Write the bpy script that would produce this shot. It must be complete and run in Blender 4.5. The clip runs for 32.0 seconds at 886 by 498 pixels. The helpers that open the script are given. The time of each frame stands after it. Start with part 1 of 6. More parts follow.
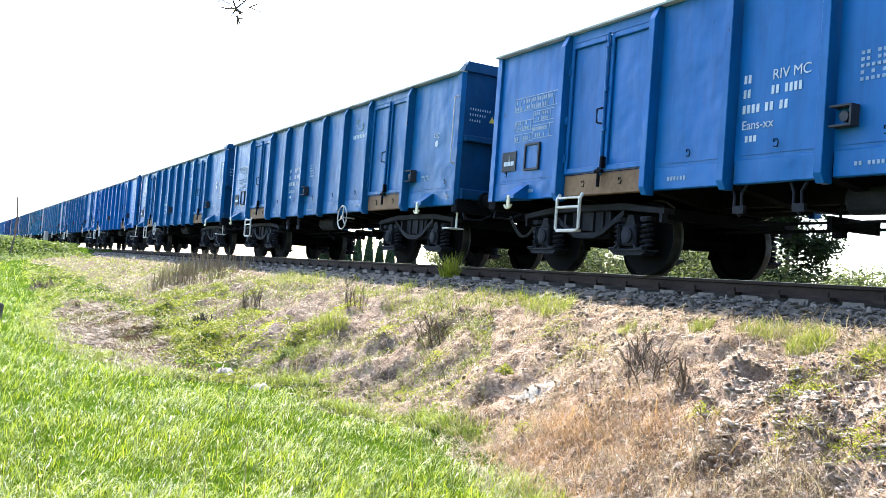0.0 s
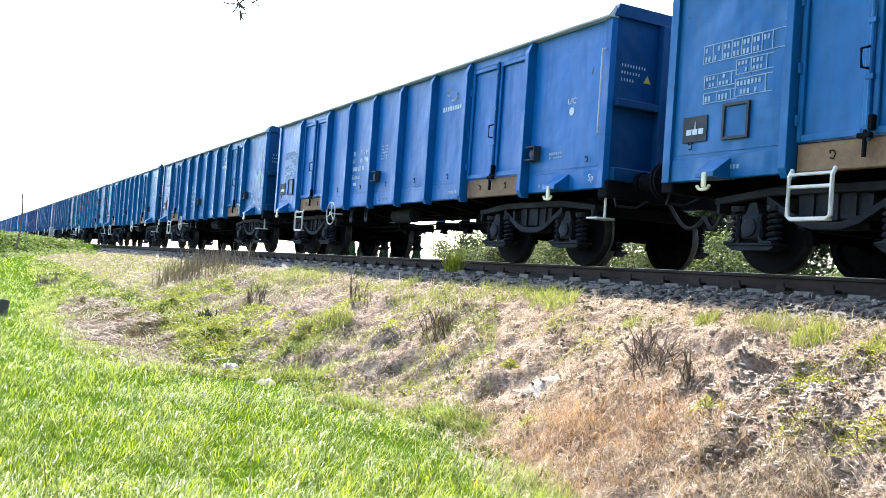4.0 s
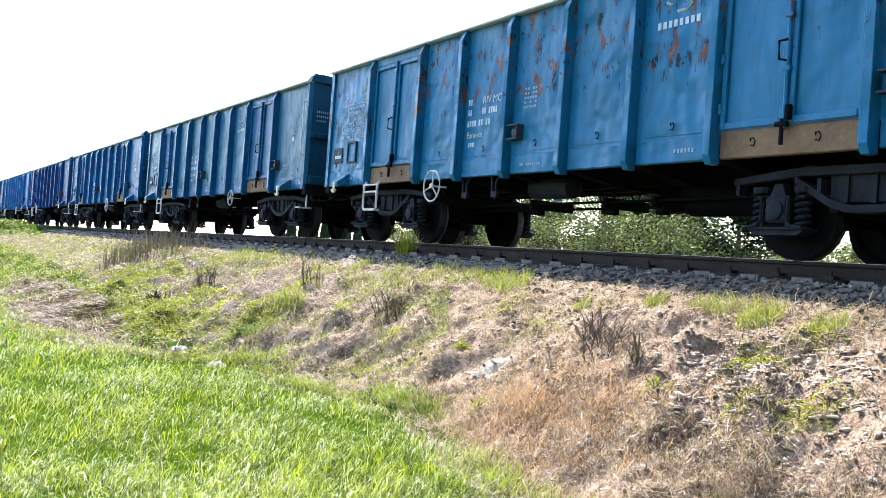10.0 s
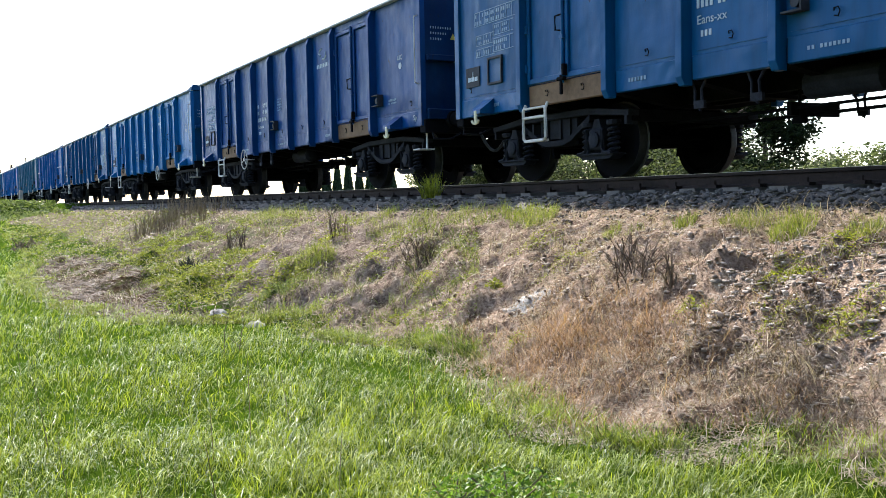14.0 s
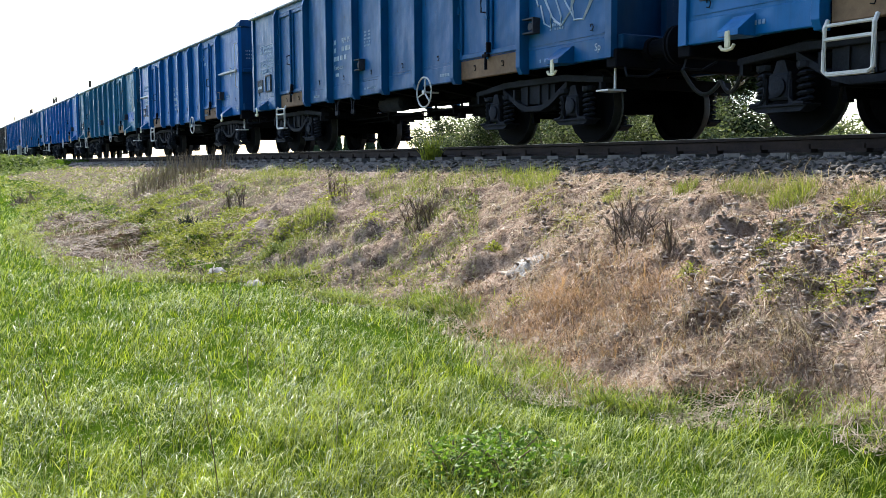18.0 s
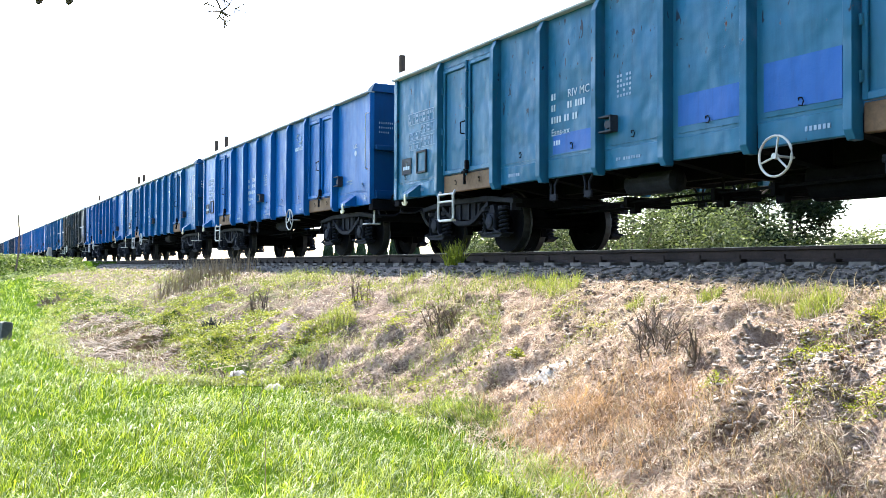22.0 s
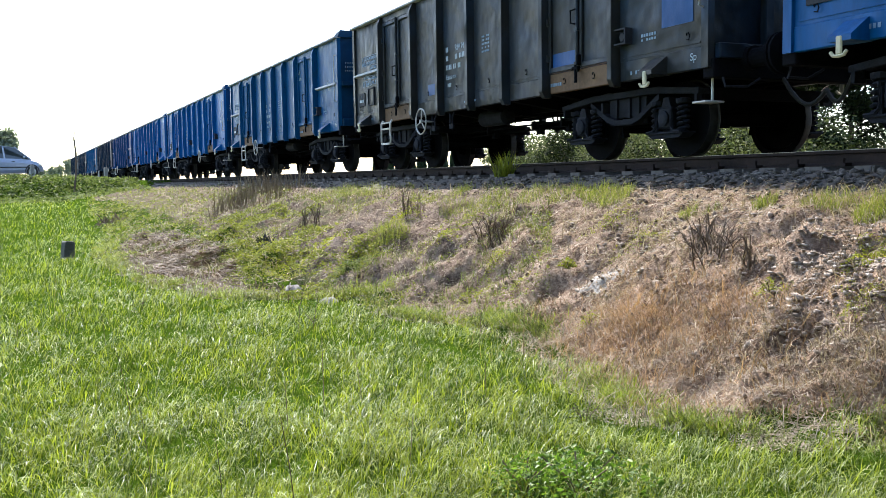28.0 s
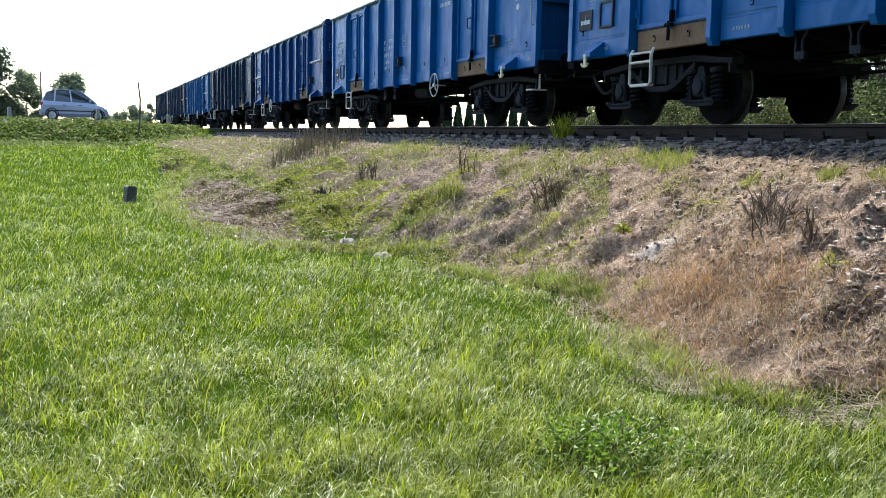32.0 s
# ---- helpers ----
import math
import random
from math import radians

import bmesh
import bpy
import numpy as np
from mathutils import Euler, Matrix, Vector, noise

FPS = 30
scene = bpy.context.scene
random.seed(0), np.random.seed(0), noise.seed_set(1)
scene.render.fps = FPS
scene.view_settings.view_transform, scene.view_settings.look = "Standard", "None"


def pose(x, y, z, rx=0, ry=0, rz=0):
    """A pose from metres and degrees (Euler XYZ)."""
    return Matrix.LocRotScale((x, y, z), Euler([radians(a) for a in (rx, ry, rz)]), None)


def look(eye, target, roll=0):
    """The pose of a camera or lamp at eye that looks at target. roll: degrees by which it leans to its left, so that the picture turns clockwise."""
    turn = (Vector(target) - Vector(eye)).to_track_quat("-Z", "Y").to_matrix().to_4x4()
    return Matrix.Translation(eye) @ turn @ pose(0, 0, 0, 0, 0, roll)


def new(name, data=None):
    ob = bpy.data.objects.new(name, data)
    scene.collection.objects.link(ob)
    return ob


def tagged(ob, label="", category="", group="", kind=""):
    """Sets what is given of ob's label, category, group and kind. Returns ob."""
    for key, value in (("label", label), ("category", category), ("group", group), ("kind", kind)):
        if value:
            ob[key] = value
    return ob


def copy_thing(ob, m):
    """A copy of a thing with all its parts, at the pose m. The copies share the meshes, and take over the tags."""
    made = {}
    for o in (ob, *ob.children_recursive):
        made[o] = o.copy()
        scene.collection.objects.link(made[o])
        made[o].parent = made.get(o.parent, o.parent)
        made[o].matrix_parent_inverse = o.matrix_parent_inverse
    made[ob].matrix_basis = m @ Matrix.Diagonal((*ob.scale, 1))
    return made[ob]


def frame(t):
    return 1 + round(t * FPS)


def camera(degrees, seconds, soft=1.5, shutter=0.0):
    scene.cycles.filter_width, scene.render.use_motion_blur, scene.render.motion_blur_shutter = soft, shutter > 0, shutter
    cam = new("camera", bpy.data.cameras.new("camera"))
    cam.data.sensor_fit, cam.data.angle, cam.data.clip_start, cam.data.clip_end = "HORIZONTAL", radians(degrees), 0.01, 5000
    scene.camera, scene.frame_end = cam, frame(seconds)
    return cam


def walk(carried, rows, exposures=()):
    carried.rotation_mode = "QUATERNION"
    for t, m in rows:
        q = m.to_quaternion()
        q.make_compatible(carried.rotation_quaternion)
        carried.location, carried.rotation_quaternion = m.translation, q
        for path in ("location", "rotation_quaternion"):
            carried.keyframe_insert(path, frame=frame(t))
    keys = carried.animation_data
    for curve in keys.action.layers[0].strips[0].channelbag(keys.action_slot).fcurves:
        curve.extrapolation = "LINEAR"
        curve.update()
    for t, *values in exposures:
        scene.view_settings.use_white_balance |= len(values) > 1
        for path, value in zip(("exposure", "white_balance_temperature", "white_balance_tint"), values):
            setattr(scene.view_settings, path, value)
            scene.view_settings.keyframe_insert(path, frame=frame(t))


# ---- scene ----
# ---------------------------------------------------------------- camera
# World: y runs along the track away from the viewer, x across it, z up; the meadow at the viewer's feet is z = 0.
EYE = (0.0, 0.0, 1.5)
LOOKS = [
    (0, 91.87, -4.36, -28.67), (0.5, 91.52, -3.98, -27.63), (1, 91.3, -3.92, -27.14), (1.5, 91.34, -3.94, -27.11),
    (2, 91.39, -3.95, -27.1), (2.5, 91.41, -4.04, -27.2), (3, 91.51, -4.22, -27.33), (3.5, 91.5, -4.16, -27.76),
    (5.5, 91.55, -4.15, -29.95), (6, 91.41, -4.21, -30.1), (6.5, 91.22, -4.23, -30.28), (7, 91.15, -4.21, -30.27),
    (7.5, 91.11, -4.22, -30.39), (8, 91.11, -4.22, -30.56), (8.5, 90.58, -4.25, -30.75), (9, 90.37, -4.27, -30.77),
    (9.5, 90.46, -4.22, -30.98), (10, 90.6, -4.19, -31.39), (10.5, 90.5, -4.1, -32.04), (11, 90.59, -4.07, -32.73),
    (11.5, 90.32, -3.94, -32.57), (12, 88.54, -1.13, -31.17), (12.5, 87.76, -0.75, -31.24), (13, 87.29, -0.48, -31.19),
    (13.5, 87.17, 0.54, -30.23), (14, 86.91, 1.15, -29.8), (14.5, 87.09, 1.08, -29.65), (16.5, 88.47, -0.31, -29.43),
    (17, 88.12, -0.45, -29.61), (17.5, 86.77, -1.36, -29.37), (18, 84.52, 0.28, -29.79), (18.5, 84.67, 0.04, -29.77),
    (19, 85.84, -0.04, -29.55), (19.5, 87.01, -0.15, -29.58), (20, 87.71, -0.18, -29.42), (20.5, 88.25, -0.2, -29.31),
    (21, 89.09, -0.28, -29.26), (21.5, 90.25, -0.32, -28.98), (22, 91.12, -0.31, -28.36), (22.5, 91.69, -0.42, -27.61),
    (23, 91.97, -0.44, -26.86), (23.5, 92.12, -0.38, -26.18), (24, 92.07, -0.43, -25.52), (24.5, 92.15, -0.55, -24.49),
    (26.5, 91.07, -0.55, -24.57), (27, 88.8, -0.32, -25.02), (27.5, 86.1, 0.83, -25.08), (28, 85.64, 0.9, -25.24),
    (28.5, 85.68, 1.1, -25.28), (29, 85.59, 1.3, -25.16), (29.5, 83.96, 1.29, -24.94), (30, 83.62, 0.12, -24.16),
    (30.5, 83.84, -0.86, -23.33), (31, 83.83, -1.39, -22.67), (31.5, 83.53, -1.26, -22.08), (32, 83.03, -1.18, -21.64),
]

cam = camera(51.74, 32.0, soft=0.85)
walk(cam, [(t, pose(*EYE, a, b, c)) for t, a, b, c in LOOKS],
     exposures=[(0, 2.86), (1, 2.79), (2, 2.83), (3.5, 2.91), (5.5, 2.79), (8, 2.81), (9, 2.67), (10, 2.71), (11, 2.79), (13, 1.99), (14.5, 2.01), (16.5, 2.34), (17, 2.28), (18, 1.97), (18.6, 1.93), (20, 2.47), (21, 2.51), (22, 2.86), (23, 2.85), (26.5, 2.57), (27, 2.41), (28, 1.99), (30, 1.97), (32, 1.86)])

# ---------------------------------------------------------------- light
SUN_AZ, SUN_EL = 10.0, 47.0          # degrees from the track's direction towards the far side, and above the horizon
world = bpy.data.worlds.new("sky")
scene.world = world
world.use_nodes = True
wn = world.node_tree
sky = wn.nodes.new("ShaderNodeTexSky")
sky.sky_type = "NISHITA"
sky.sun_disc = False
sky.sun_elevation = radians(SUN_EL)
sky.sun_rotation = radians(SUN_AZ)
sky.air_density, sky.dust_density, sky.ozone_density = 1.0, 1.0, 1.3
wn.links.new(sky.outputs[0], wn.nodes["Background"].inputs[0])
wn.nodes["Background"].inputs[1].default_value = 0.15
sun = new("sun", bpy.data.lights.new("sun", "SUN"))
sun.data.energy, sun.data.angle, sun.data.color = 4.0, radians(0.55), (1.0, 0.95, 0.88)
_el, _az = radians(SUN_EL), radians(SUN_AZ)
sun.matrix_basis = look((0, 0, 30), (-math.sin(_az) * math.cos(_el), -math.cos(_az) * math.cos(_el), 30 - math.sin(_el)))


# ---------------------------------------------------------------- materials
class Nodes:
    """A small builder for node materials."""

    def __init__(self, name, rough=0.7, metal=0.0, spec=0.5):
        self.m = bpy.data.materials.new(name)
        self.m.use_nodes = True
        self.t = self.m.node_tree
        self.b = self.t.nodes["Principled BSDF"]
        self.b.inputs["Roughness"].default_value = rough
        self.b.inputs["Metallic"].default_value = metal
        self.b.inputs["Specular IOR Level"].default_value = spec

    def add(self, kind, **kw):
        n = self.t.nodes.new("ShaderNode" + kind)
        for k, v in kw.items():
            n.inputs[k].default_value = v
        return n

    def link(self, a, b):
        self.t.links.new(a, b)

    def coords(self, stretch=(1, 1, 1), jitter=False, world_space=False):
        tc = self.add("NewGeometry").outputs["Position"] if world_space else self.add("TexCoord").outputs["Object"]
        mp = self.add("Mapping")
        mp.inputs["Scale"].default_value = stretch
        self.link(tc, mp.inputs["Vector"])
        if jitter:
            mul = self.add("Math")
            mul.operation = "MULTIPLY"
            mul.inputs[1].default_value = 37.0
            self.link(self.add("ObjectInfo").outputs["Random"], mul.inputs[0])
            self.link(mul.outputs[0], mp.inputs["Location"])
        return mp.outputs[0]

    def noise(self, vec, scale, detail=4.0, rough=0.6, dist=0.0):
        n = self.add("TexNoise", Scale=scale, Detail=detail, Roughness=rough, Distortion=dist)
        self.link(vec, n.inputs["Vector"])
        return n.outputs["Fac"]

    def ramp(self, fac, stops):
        r = self.add("ValToRGB")
        e = r.color_ramp.elements
        while len(e) > 1:
            e.remove(e[0])
        e[0].position, e[0].color = stops[0][0], (*stops[0][1], 1) if isinstance(stops[0][1], tuple) else (stops[0][1],) * 3 + (1,)
        for p, c in stops[1:]:
            x = e.new(p)
            x.color = (*c, 1) if isinstance(c, tuple) else (c, c, c, 1)
        self.link(fac, r.inputs[0])
        return r.outputs[0]

    def mix(self, fac, a, b, mode="MIX"):
        n = self.add("MixRGB")
        n.blend_type = mode
        for sock, v in zip(n.inputs, (fac, a, b)):
            if isinstance(v, (int, float)):
                sock.default_value = v
            elif isinstance(v, tuple):
                sock.default_value = (*v, 1)
            else:
                self.link(v, sock)
        return n.outputs[0]

    def math(self, op, a, b=0.0):
        n = self.add("Math")
        n.operation = op
        for sock, v in zip(n.inputs, (a, b)):
            if isinstance(v, (int, float)):
                sock.default_value = v
            else:
                self.link(v, sock)
        return n.outputs[0]

    def base(self, c):
        if isinstance(c, tuple):
            self.b.inputs["Base Color"].default_value = (*c, 1)
        else:
            self.link(c, self.b.inputs["Base Color"])
        return self

    def bump(self, h, strength=0.4, dist=0.02):
        n = self.add("Bump", Strength=strength, Distance=dist)
        self.link(h, n.inputs["Height"])
        self.link(n.outputs[0], self.b.inputs["Normal"])
        return self

    def roughness(self, s):
        self.link(s, self.b.inputs["Roughness"])
        return self


def mottled(name, dark, light, scale=8.0, rough=0.8, metal=0.0, bump=0.3, bdist=0.01, stretch=(1, 1, 1), world_space=False, spec=0.4):
    """A surface of two tones, mottled at two scales, with fine relief."""
    n = Nodes(name, rough, metal, spec)
    v = n.coords(stretch, world_space=world_space)
    a, b = n.noise(v, scale * 0.25, 3), n.noise(v, scale * 3, 5, 0.7)
    f = n.math("ADD", n.math("MULTIPLY", a, 0.6), n.math("MULTIPLY", b, 0.4))
    n.base(n.ramp(f, [(0.32, dark), (0.68, light)])).bump(b, bump, bdist)
    return n.m


def wagon_paint():
    """Weathered wagon enamel: its colour is the object's colour, its flaking the object's alpha."""
    n = Nodes("wagon_enamel", 0.42, 0.0, 0.13)
    oi = n.add("ObjectInfo")
    v = n.coords((1, 1, 1), jitter=True)
    vs = n.coords((2.2, 2.2, 0.35), jitter=True)
    fade = n.noise(v, 1.3, 4, 0.6)
    streak = n.noise(vs, 4.0, 5, 0.65)
    grain = n.noise(v, 28, 4, 0.7)
    col = n.mix(n.ramp(fade, [(0.45, 0.0), (0.72, 0.4)]), oi.outputs["Color"], n.mix(0.4, oi.outputs["Color"], (0.006, 0.105, 0.25)))
    col = n.mix(n.ramp(streak, [(0.45, 0.0), (0.68, 0.5)]), col, n.mix(0.45, oi.outputs["Color"], (0.010, 0.020, 0.034)))
    col = n.mix(n.ramp(grain, [(0.60, 0.0), (0.78, 0.10)]), col, (0.05, 0.15, 0.26))
    # flakes: where the noise passes a threshold that falls as the alpha falls
    fl = n.noise(n.coords((1.7, 1.7, 0.9), jitter=True), 3.4, 7, 0.72, 0.4)
    lim = n.math("SUBTRACT", 0.80, n.math("MULTIPLY", n.math("SUBTRACT", 1.0, oi.outputs["Alpha"]), 0.36))
    # the lower third of a wall is sounder than what the load has battered
    sep = n.add("SeparateXYZ")
    n.link(n.coords(), sep.inputs[0])
    lim = n.math("ADD", lim, n.math("MINIMUM", n.math("MAXIMUM", n.math("MULTIPLY", n.math("SUBTRACT", 2.05, sep.outputs[2]), 0.3), 0.0), 0.12))
    mask = n.math("MULTIPLY", n.math("SUBTRACT", fl, lim), 60.0)
    mask = n.math("MINIMUM", n.math("MAXIMUM", mask, 0.0), 1.0)
    under = n.ramp(n.noise(v, 2.0, 2), [(0.44, (0.012, 0.014, 0.02)), (0.5, (0.12, 0.042, 0.03)), (0.62, (0.06, 0.03, 0.024)), (0.72, (0.13, 0.16, 0.19))])
    cn = n.noise(n.coords((1.5, 1.5, 0.6), jitter=True), 8.0, 4, 0.55, 0.6)
    bias = n.math("MINIMUM", n.math("MAXIMUM", n.math("MULTIPLY", n.math("SUBTRACT", 1.95, sep.outputs[2]), 0.4), 0.0), 0.10)
    cl = n.math("ADD", n.math("SUBTRACT", 0.71, n.math("MULTIPLY", n.math("SUBTRACT", 1.0, oi.outputs["Alpha"]), 0.13)), bias)
    chip = n.math("MINIMUM", n.math("MAXIMUM", n.math("MULTIPLY", n.math("SUBTRACT", cn, cl), 40.0), 0.0), 0.9)
    col = n.mix(chip, col, (0.012, 0.016, 0.026))
    col = n.mix(mask, col, under)
    n.base(col)
    dents = n.math("MULTIPLY", n.noise(v, 1.7, 2, 0.45), n.math("ADD", 1.6, n.math("MULTIPLY", n.math("SUBTRACT", 1.0, oi.outputs["Alpha"]), 6.5)))
    h = n.math("ADD", n.math("MULTIPLY", dents, 1.0), n.math("ADD", n.math("MULTIPLY", grain, 0.05), n.math("MULTIPLY", mask, -0.06)))
    n.bump(h, 0.75, 0.045)
    n.roughness(n.ramp(streak, [(0.3, 0.34), (0.8, 0.58)]))
    return n.m


def leafy(name, dark, light, rough=0.5, trans=0.45, spec=0.25, patch=0.5, scale=0.9):
    """Thin leaves or blades: varied piece by piece, and the light comes through them."""
    n = Nodes(name, rough, 0.0, spec)
    g = n.add("NewGeometry")
    v = n.coords(world_space=True)
    f = n.math("ADD", n.math("MULTIPLY", g.outputs["Random Per Island"], 0.65), n.math("MULTIPLY", n.math("SUBTRACT", n.noise(v, scale, 3), 0.5), patch))
    c = n.ramp(f, [(0.0, dark), (0.62, light)])
    n.base(c)
    tr = n.add("BsdfTranslucent")
    n.link(n.mix(1.0, c, (1.3, 1.35, 0.8), "MULTIPLY"), tr.inputs["Color"])
    mx = n.add("MixShader", Fac=trans)
    n.link(n.b.outputs[0], mx.inputs[1])
    n.link(tr.outputs[0], mx.inputs[2])
    n.link(mx.outputs[0], n.t.nodes["Material Output"].inputs["Surface"])
    return n.m


def ground_material():
    """Soil with thatch, straw on the bank and green turf where the sod attribute says so."""
    n = Nodes("turf_and_straw", 1.0, 0.0, 0.0)
    v = n.coords(world_space=True)
    big, mid, fine = n.noise(v, 0.7, 4), n.noise(v, 6, 5, 0.7), n.noise(v, 40, 5, 0.75)
    f = n.math("ADD", n.math("MULTIPLY", mid, 0.5), n.math("MULTIPLY", fine, 0.5))
    dry = n.ramp(f, [(0.37, (0.0326, 0.0240, 0.0196)), (0.47, (0.1172, 0.0890, 0.0721)), (0.57, (0.2344, 0.1872, 0.1557)), (0.74, (0.3450, 0.2854, 0.2422))])
    ash = dry
    dry = n.ramp(f, [(0.36, (0.0488, 0.0295, 0.0207)), (0.46, (0.1693, 0.1166, 0.0847)), (0.55, (0.3125, 0.2302, 0.1730)), (0.72, (0.4036, 0.3161, 0.2537))])
    sep = n.add("SeparateXYZ")
    n.link(v, sep.inputs[0])
    dry = n.mix(n.ramp(n.math("MULTIPLY", n.math("ADD", sep.outputs[1], n.math("MULTIPLY", big, 6.0)), 0.05), [(0.55, 0.0), (0.75, 1.0)]), dry, ash)
    dry = n.mix(n.ramp(big, [(0.5, 0.0), (0.7, 0.4)]), dry, n.mix(0.5, dry, (0.1302, 0.1043, 0.0692)))
    ha = n.add("Attribute")
    ha.attribute_name = "hay"
    dry = n.mix(ha.outputs["Fac"], dry, n.ramp(f, [(0.36, (0.0228, 0.0135, 0.0092)), (0.55, (0.0911, 0.0583, 0.0380)), (0.74, (0.1953, 0.1350, 0.0923))]))
    grn = n.ramp(f, [(0.3, (0.0124, 0.0248, 0.0025)), (0.55, (0.0372, 0.0682, 0.0062)), (0.8, (0.093, 0.1364, 0.0186))])
    at = n.add("Attribute")
    at.attribute_name = "sod"
    fac = n.math("ADD", at.outputs["Fac"], n.math("MULTIPLY", n.math("SUBTRACT", mid, 0.5), 0.7))
    n.base(n.mix(n.ramp(fac, [(0.4, 0.0), (0.6, 1.0)]), dry, grn))
    n.bump(n.math("ADD", mid, n.math("MULTIPLY", fine, 0.6)), 0.9, 0.06)
    return n.m


PAINT = wagon_paint()
M_GROUND = ground_material()
# near black: the deep shade under the wagons is put into these steels
M_STEEL = mottled("shade_black_steel", (0.0025, 0.0027, 0.004), (0.008, 0.0085, 0.011), 10, 0.9, 0.0, spec=0.05)
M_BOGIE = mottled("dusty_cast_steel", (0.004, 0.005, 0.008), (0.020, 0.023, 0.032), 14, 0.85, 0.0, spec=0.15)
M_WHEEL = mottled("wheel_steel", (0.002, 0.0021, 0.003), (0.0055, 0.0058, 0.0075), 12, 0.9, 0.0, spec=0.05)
M_TREAD = mottled("worn_tread", (0.02, 0.02, 0.02), (0.06, 0.058, 0.056), 20, 0.6, 0.5, 0.1)
M_RUST = mottled("rusty_sill", (0.07, 0.040, 0.022), (0.20, 0.122, 0.066), 5, 0.85)
# pale tone stands in for the sun's highlight on the wagons' top rails
M_CHORD = mottled("sunlit_pale_enamel", (0.2448, 0.288, 0.3312), (0.4752, 0.4968, 0.5184), 9, 0.6)
M_RAIL = mottled("rusted_rail", (0.0092, 0.0066, 0.0059), (0.033, 0.0218, 0.0178), 9, 0.9, 0.0, spec=0.2)
M_RAILTOP = mottled("worn_railhead", (0.132, 0.1188, 0.1122), (0.2772, 0.264, 0.2508), 9, 0.35, 0.8, 0.1)
M_OLDSTONE = mottled("lichened_dark_concrete", (0.0462, 0.0462, 0.0396), (0.1254, 0.1188, 0.1056), 9, 0.95)
M_CONCRETE = mottled("weathered_concrete", (0.1584, 0.1518, 0.1386), (0.3036, 0.2904, 0.2706), 7, 0.9)
M_SLEEPER = mottled("stained_concrete_sleeper", (0.0554, 0.0475, 0.0396), (0.1307, 0.1188, 0.1069), 7, 0.9)
M_MARK = mottled("faded_white_stencil", (0.216, 0.288, 0.3456), (0.432, 0.4896, 0.5328), 30, 0.6, 0, 0.05)
M_FAINT = mottled("worn_thin_stencil", (0.0576, 0.144, 0.2592), (0.2448, 0.3312, 0.4032), 24, 0.6, 0, 0.05)
M_PALE = mottled("chalky_white_enamel", (0.324, 0.324, 0.3024), (0.5328, 0.5256, 0.4968), 16, 0.5)
M_CREAM = mottled("cream_yellow_enamel", (0.36, 0.3384, 0.216), (0.5616, 0.5328, 0.3744), 16, 0.5)
M_YELLOW = mottled("warning_yellow", (0.504, 0.324, 0.036), (0.612, 0.432, 0.072), 16, 0.5)
M_DARKPLATE = mottled("dark_plate", (0.010, 0.012, 0.017), (0.034, 0.038, 0.048), 12, 0.7, spec=0.2)
M_RUBBER = mottled("black_rubber", (0.01, 0.01, 0.01), (0.03, 0.03, 0.03), 20, 0.7)
M_STAKE = mottled("brown_timber", (0.036, 0.0216, 0.0144), (0.1008, 0.0612, 0.036), 12, 0.85, stretch=(4, 4, 0.6))
M_ASPHALT = mottled("asphalt", (0.0252, 0.0252, 0.0259), (0.054, 0.0526, 0.0504), 30, 0.9, world_space=True)


def stone_material(name="ballast_granite", a=(0.028, 0.025, 0.0225), b=(0.068, 0.060, 0.053), c=(0.17, 0.152, 0.136)):
    n = Nodes(name, 0.9, 0.0, 0.25)
    g = n.add("NewGeometry")
    v = n.coords(world_space=True)
    f = n.math("ADD", n.math("MULTIPLY", g.outputs["Random Per Island"], 0.55), n.math("MULTIPLY", n.noise(v, 30, 4), 0.45))
    n.base(n.ramp(f, [(0.2, a), (0.5, b), (0.8, c)])).bump(n.noise(v, 60, 3), 0.5, 0.005)
    return n.m


M_STONE = stone_material()
M_RUBBLE = stone_material("broken_limestone", (0.1250, 0.0988, 0.0775), (0.2500, 0.2063, 0.1688), (0.4500, 0.3875, 0.3313))
M_SOIL = stone_material("crumbly_brown_soil", (0.0725, 0.0499, 0.0370), (0.1693, 0.1249, 0.0967), (0.3224, 0.2579, 0.2096))
M_GRASS = leafy("meadow_grass", (0.017, 0.034, 0.003), (0.245, 0.295, 0.030), 0.55, 0.42, 0.10, 1.5, 3.2)
M_ARC = leafy("bent_grass_blades", (0.045, 0.072, 0.015), (0.275, 0.325, 0.105), 0.42, 0.3, 0.25, 1.2, 3.2)
M_TUFT = leafy("tussock_grass", (0.062, 0.0806, 0.0124), (0.2294, 0.248, 0.062), 0.5, 0.45)
M_BANKGRASS = leafy("dull_bank_grass", (0.031, 0.0403, 0.0112), (0.186, 0.2046, 0.0558), 0.55, 0.4, 0.2, 1.0, 1.5)
M_EDGE = leafy("fringe_grass", (0.031, 0.0527, 0.0074), (0.2232, 0.2666, 0.0434), 0.5, 0.42, 0.25, 1.3, 2.0)
M_NETTLE = leafy("nettle_leaves", (0.031, 0.0682, 0.0093), (0.124, 0.2108, 0.031), 0.5, 0.4, 0.25)
M_STRAW = leafy("dry_straw", (0.124, 0.0899, 0.0682), (0.3906, 0.3255, 0.2697), 0.6, 0.25)
M_COMBED = leafy("bleached_combed_straw", (0.075, 0.054, 0.038), (0.39, 0.315, 0.245), 0.55, 0.2, 0.15)
M_STRAWRED = leafy("reddish_dry_grass", (0.068, 0.032, 0.018), (0.38, 0.235, 0.145), 0.6, 0.25)
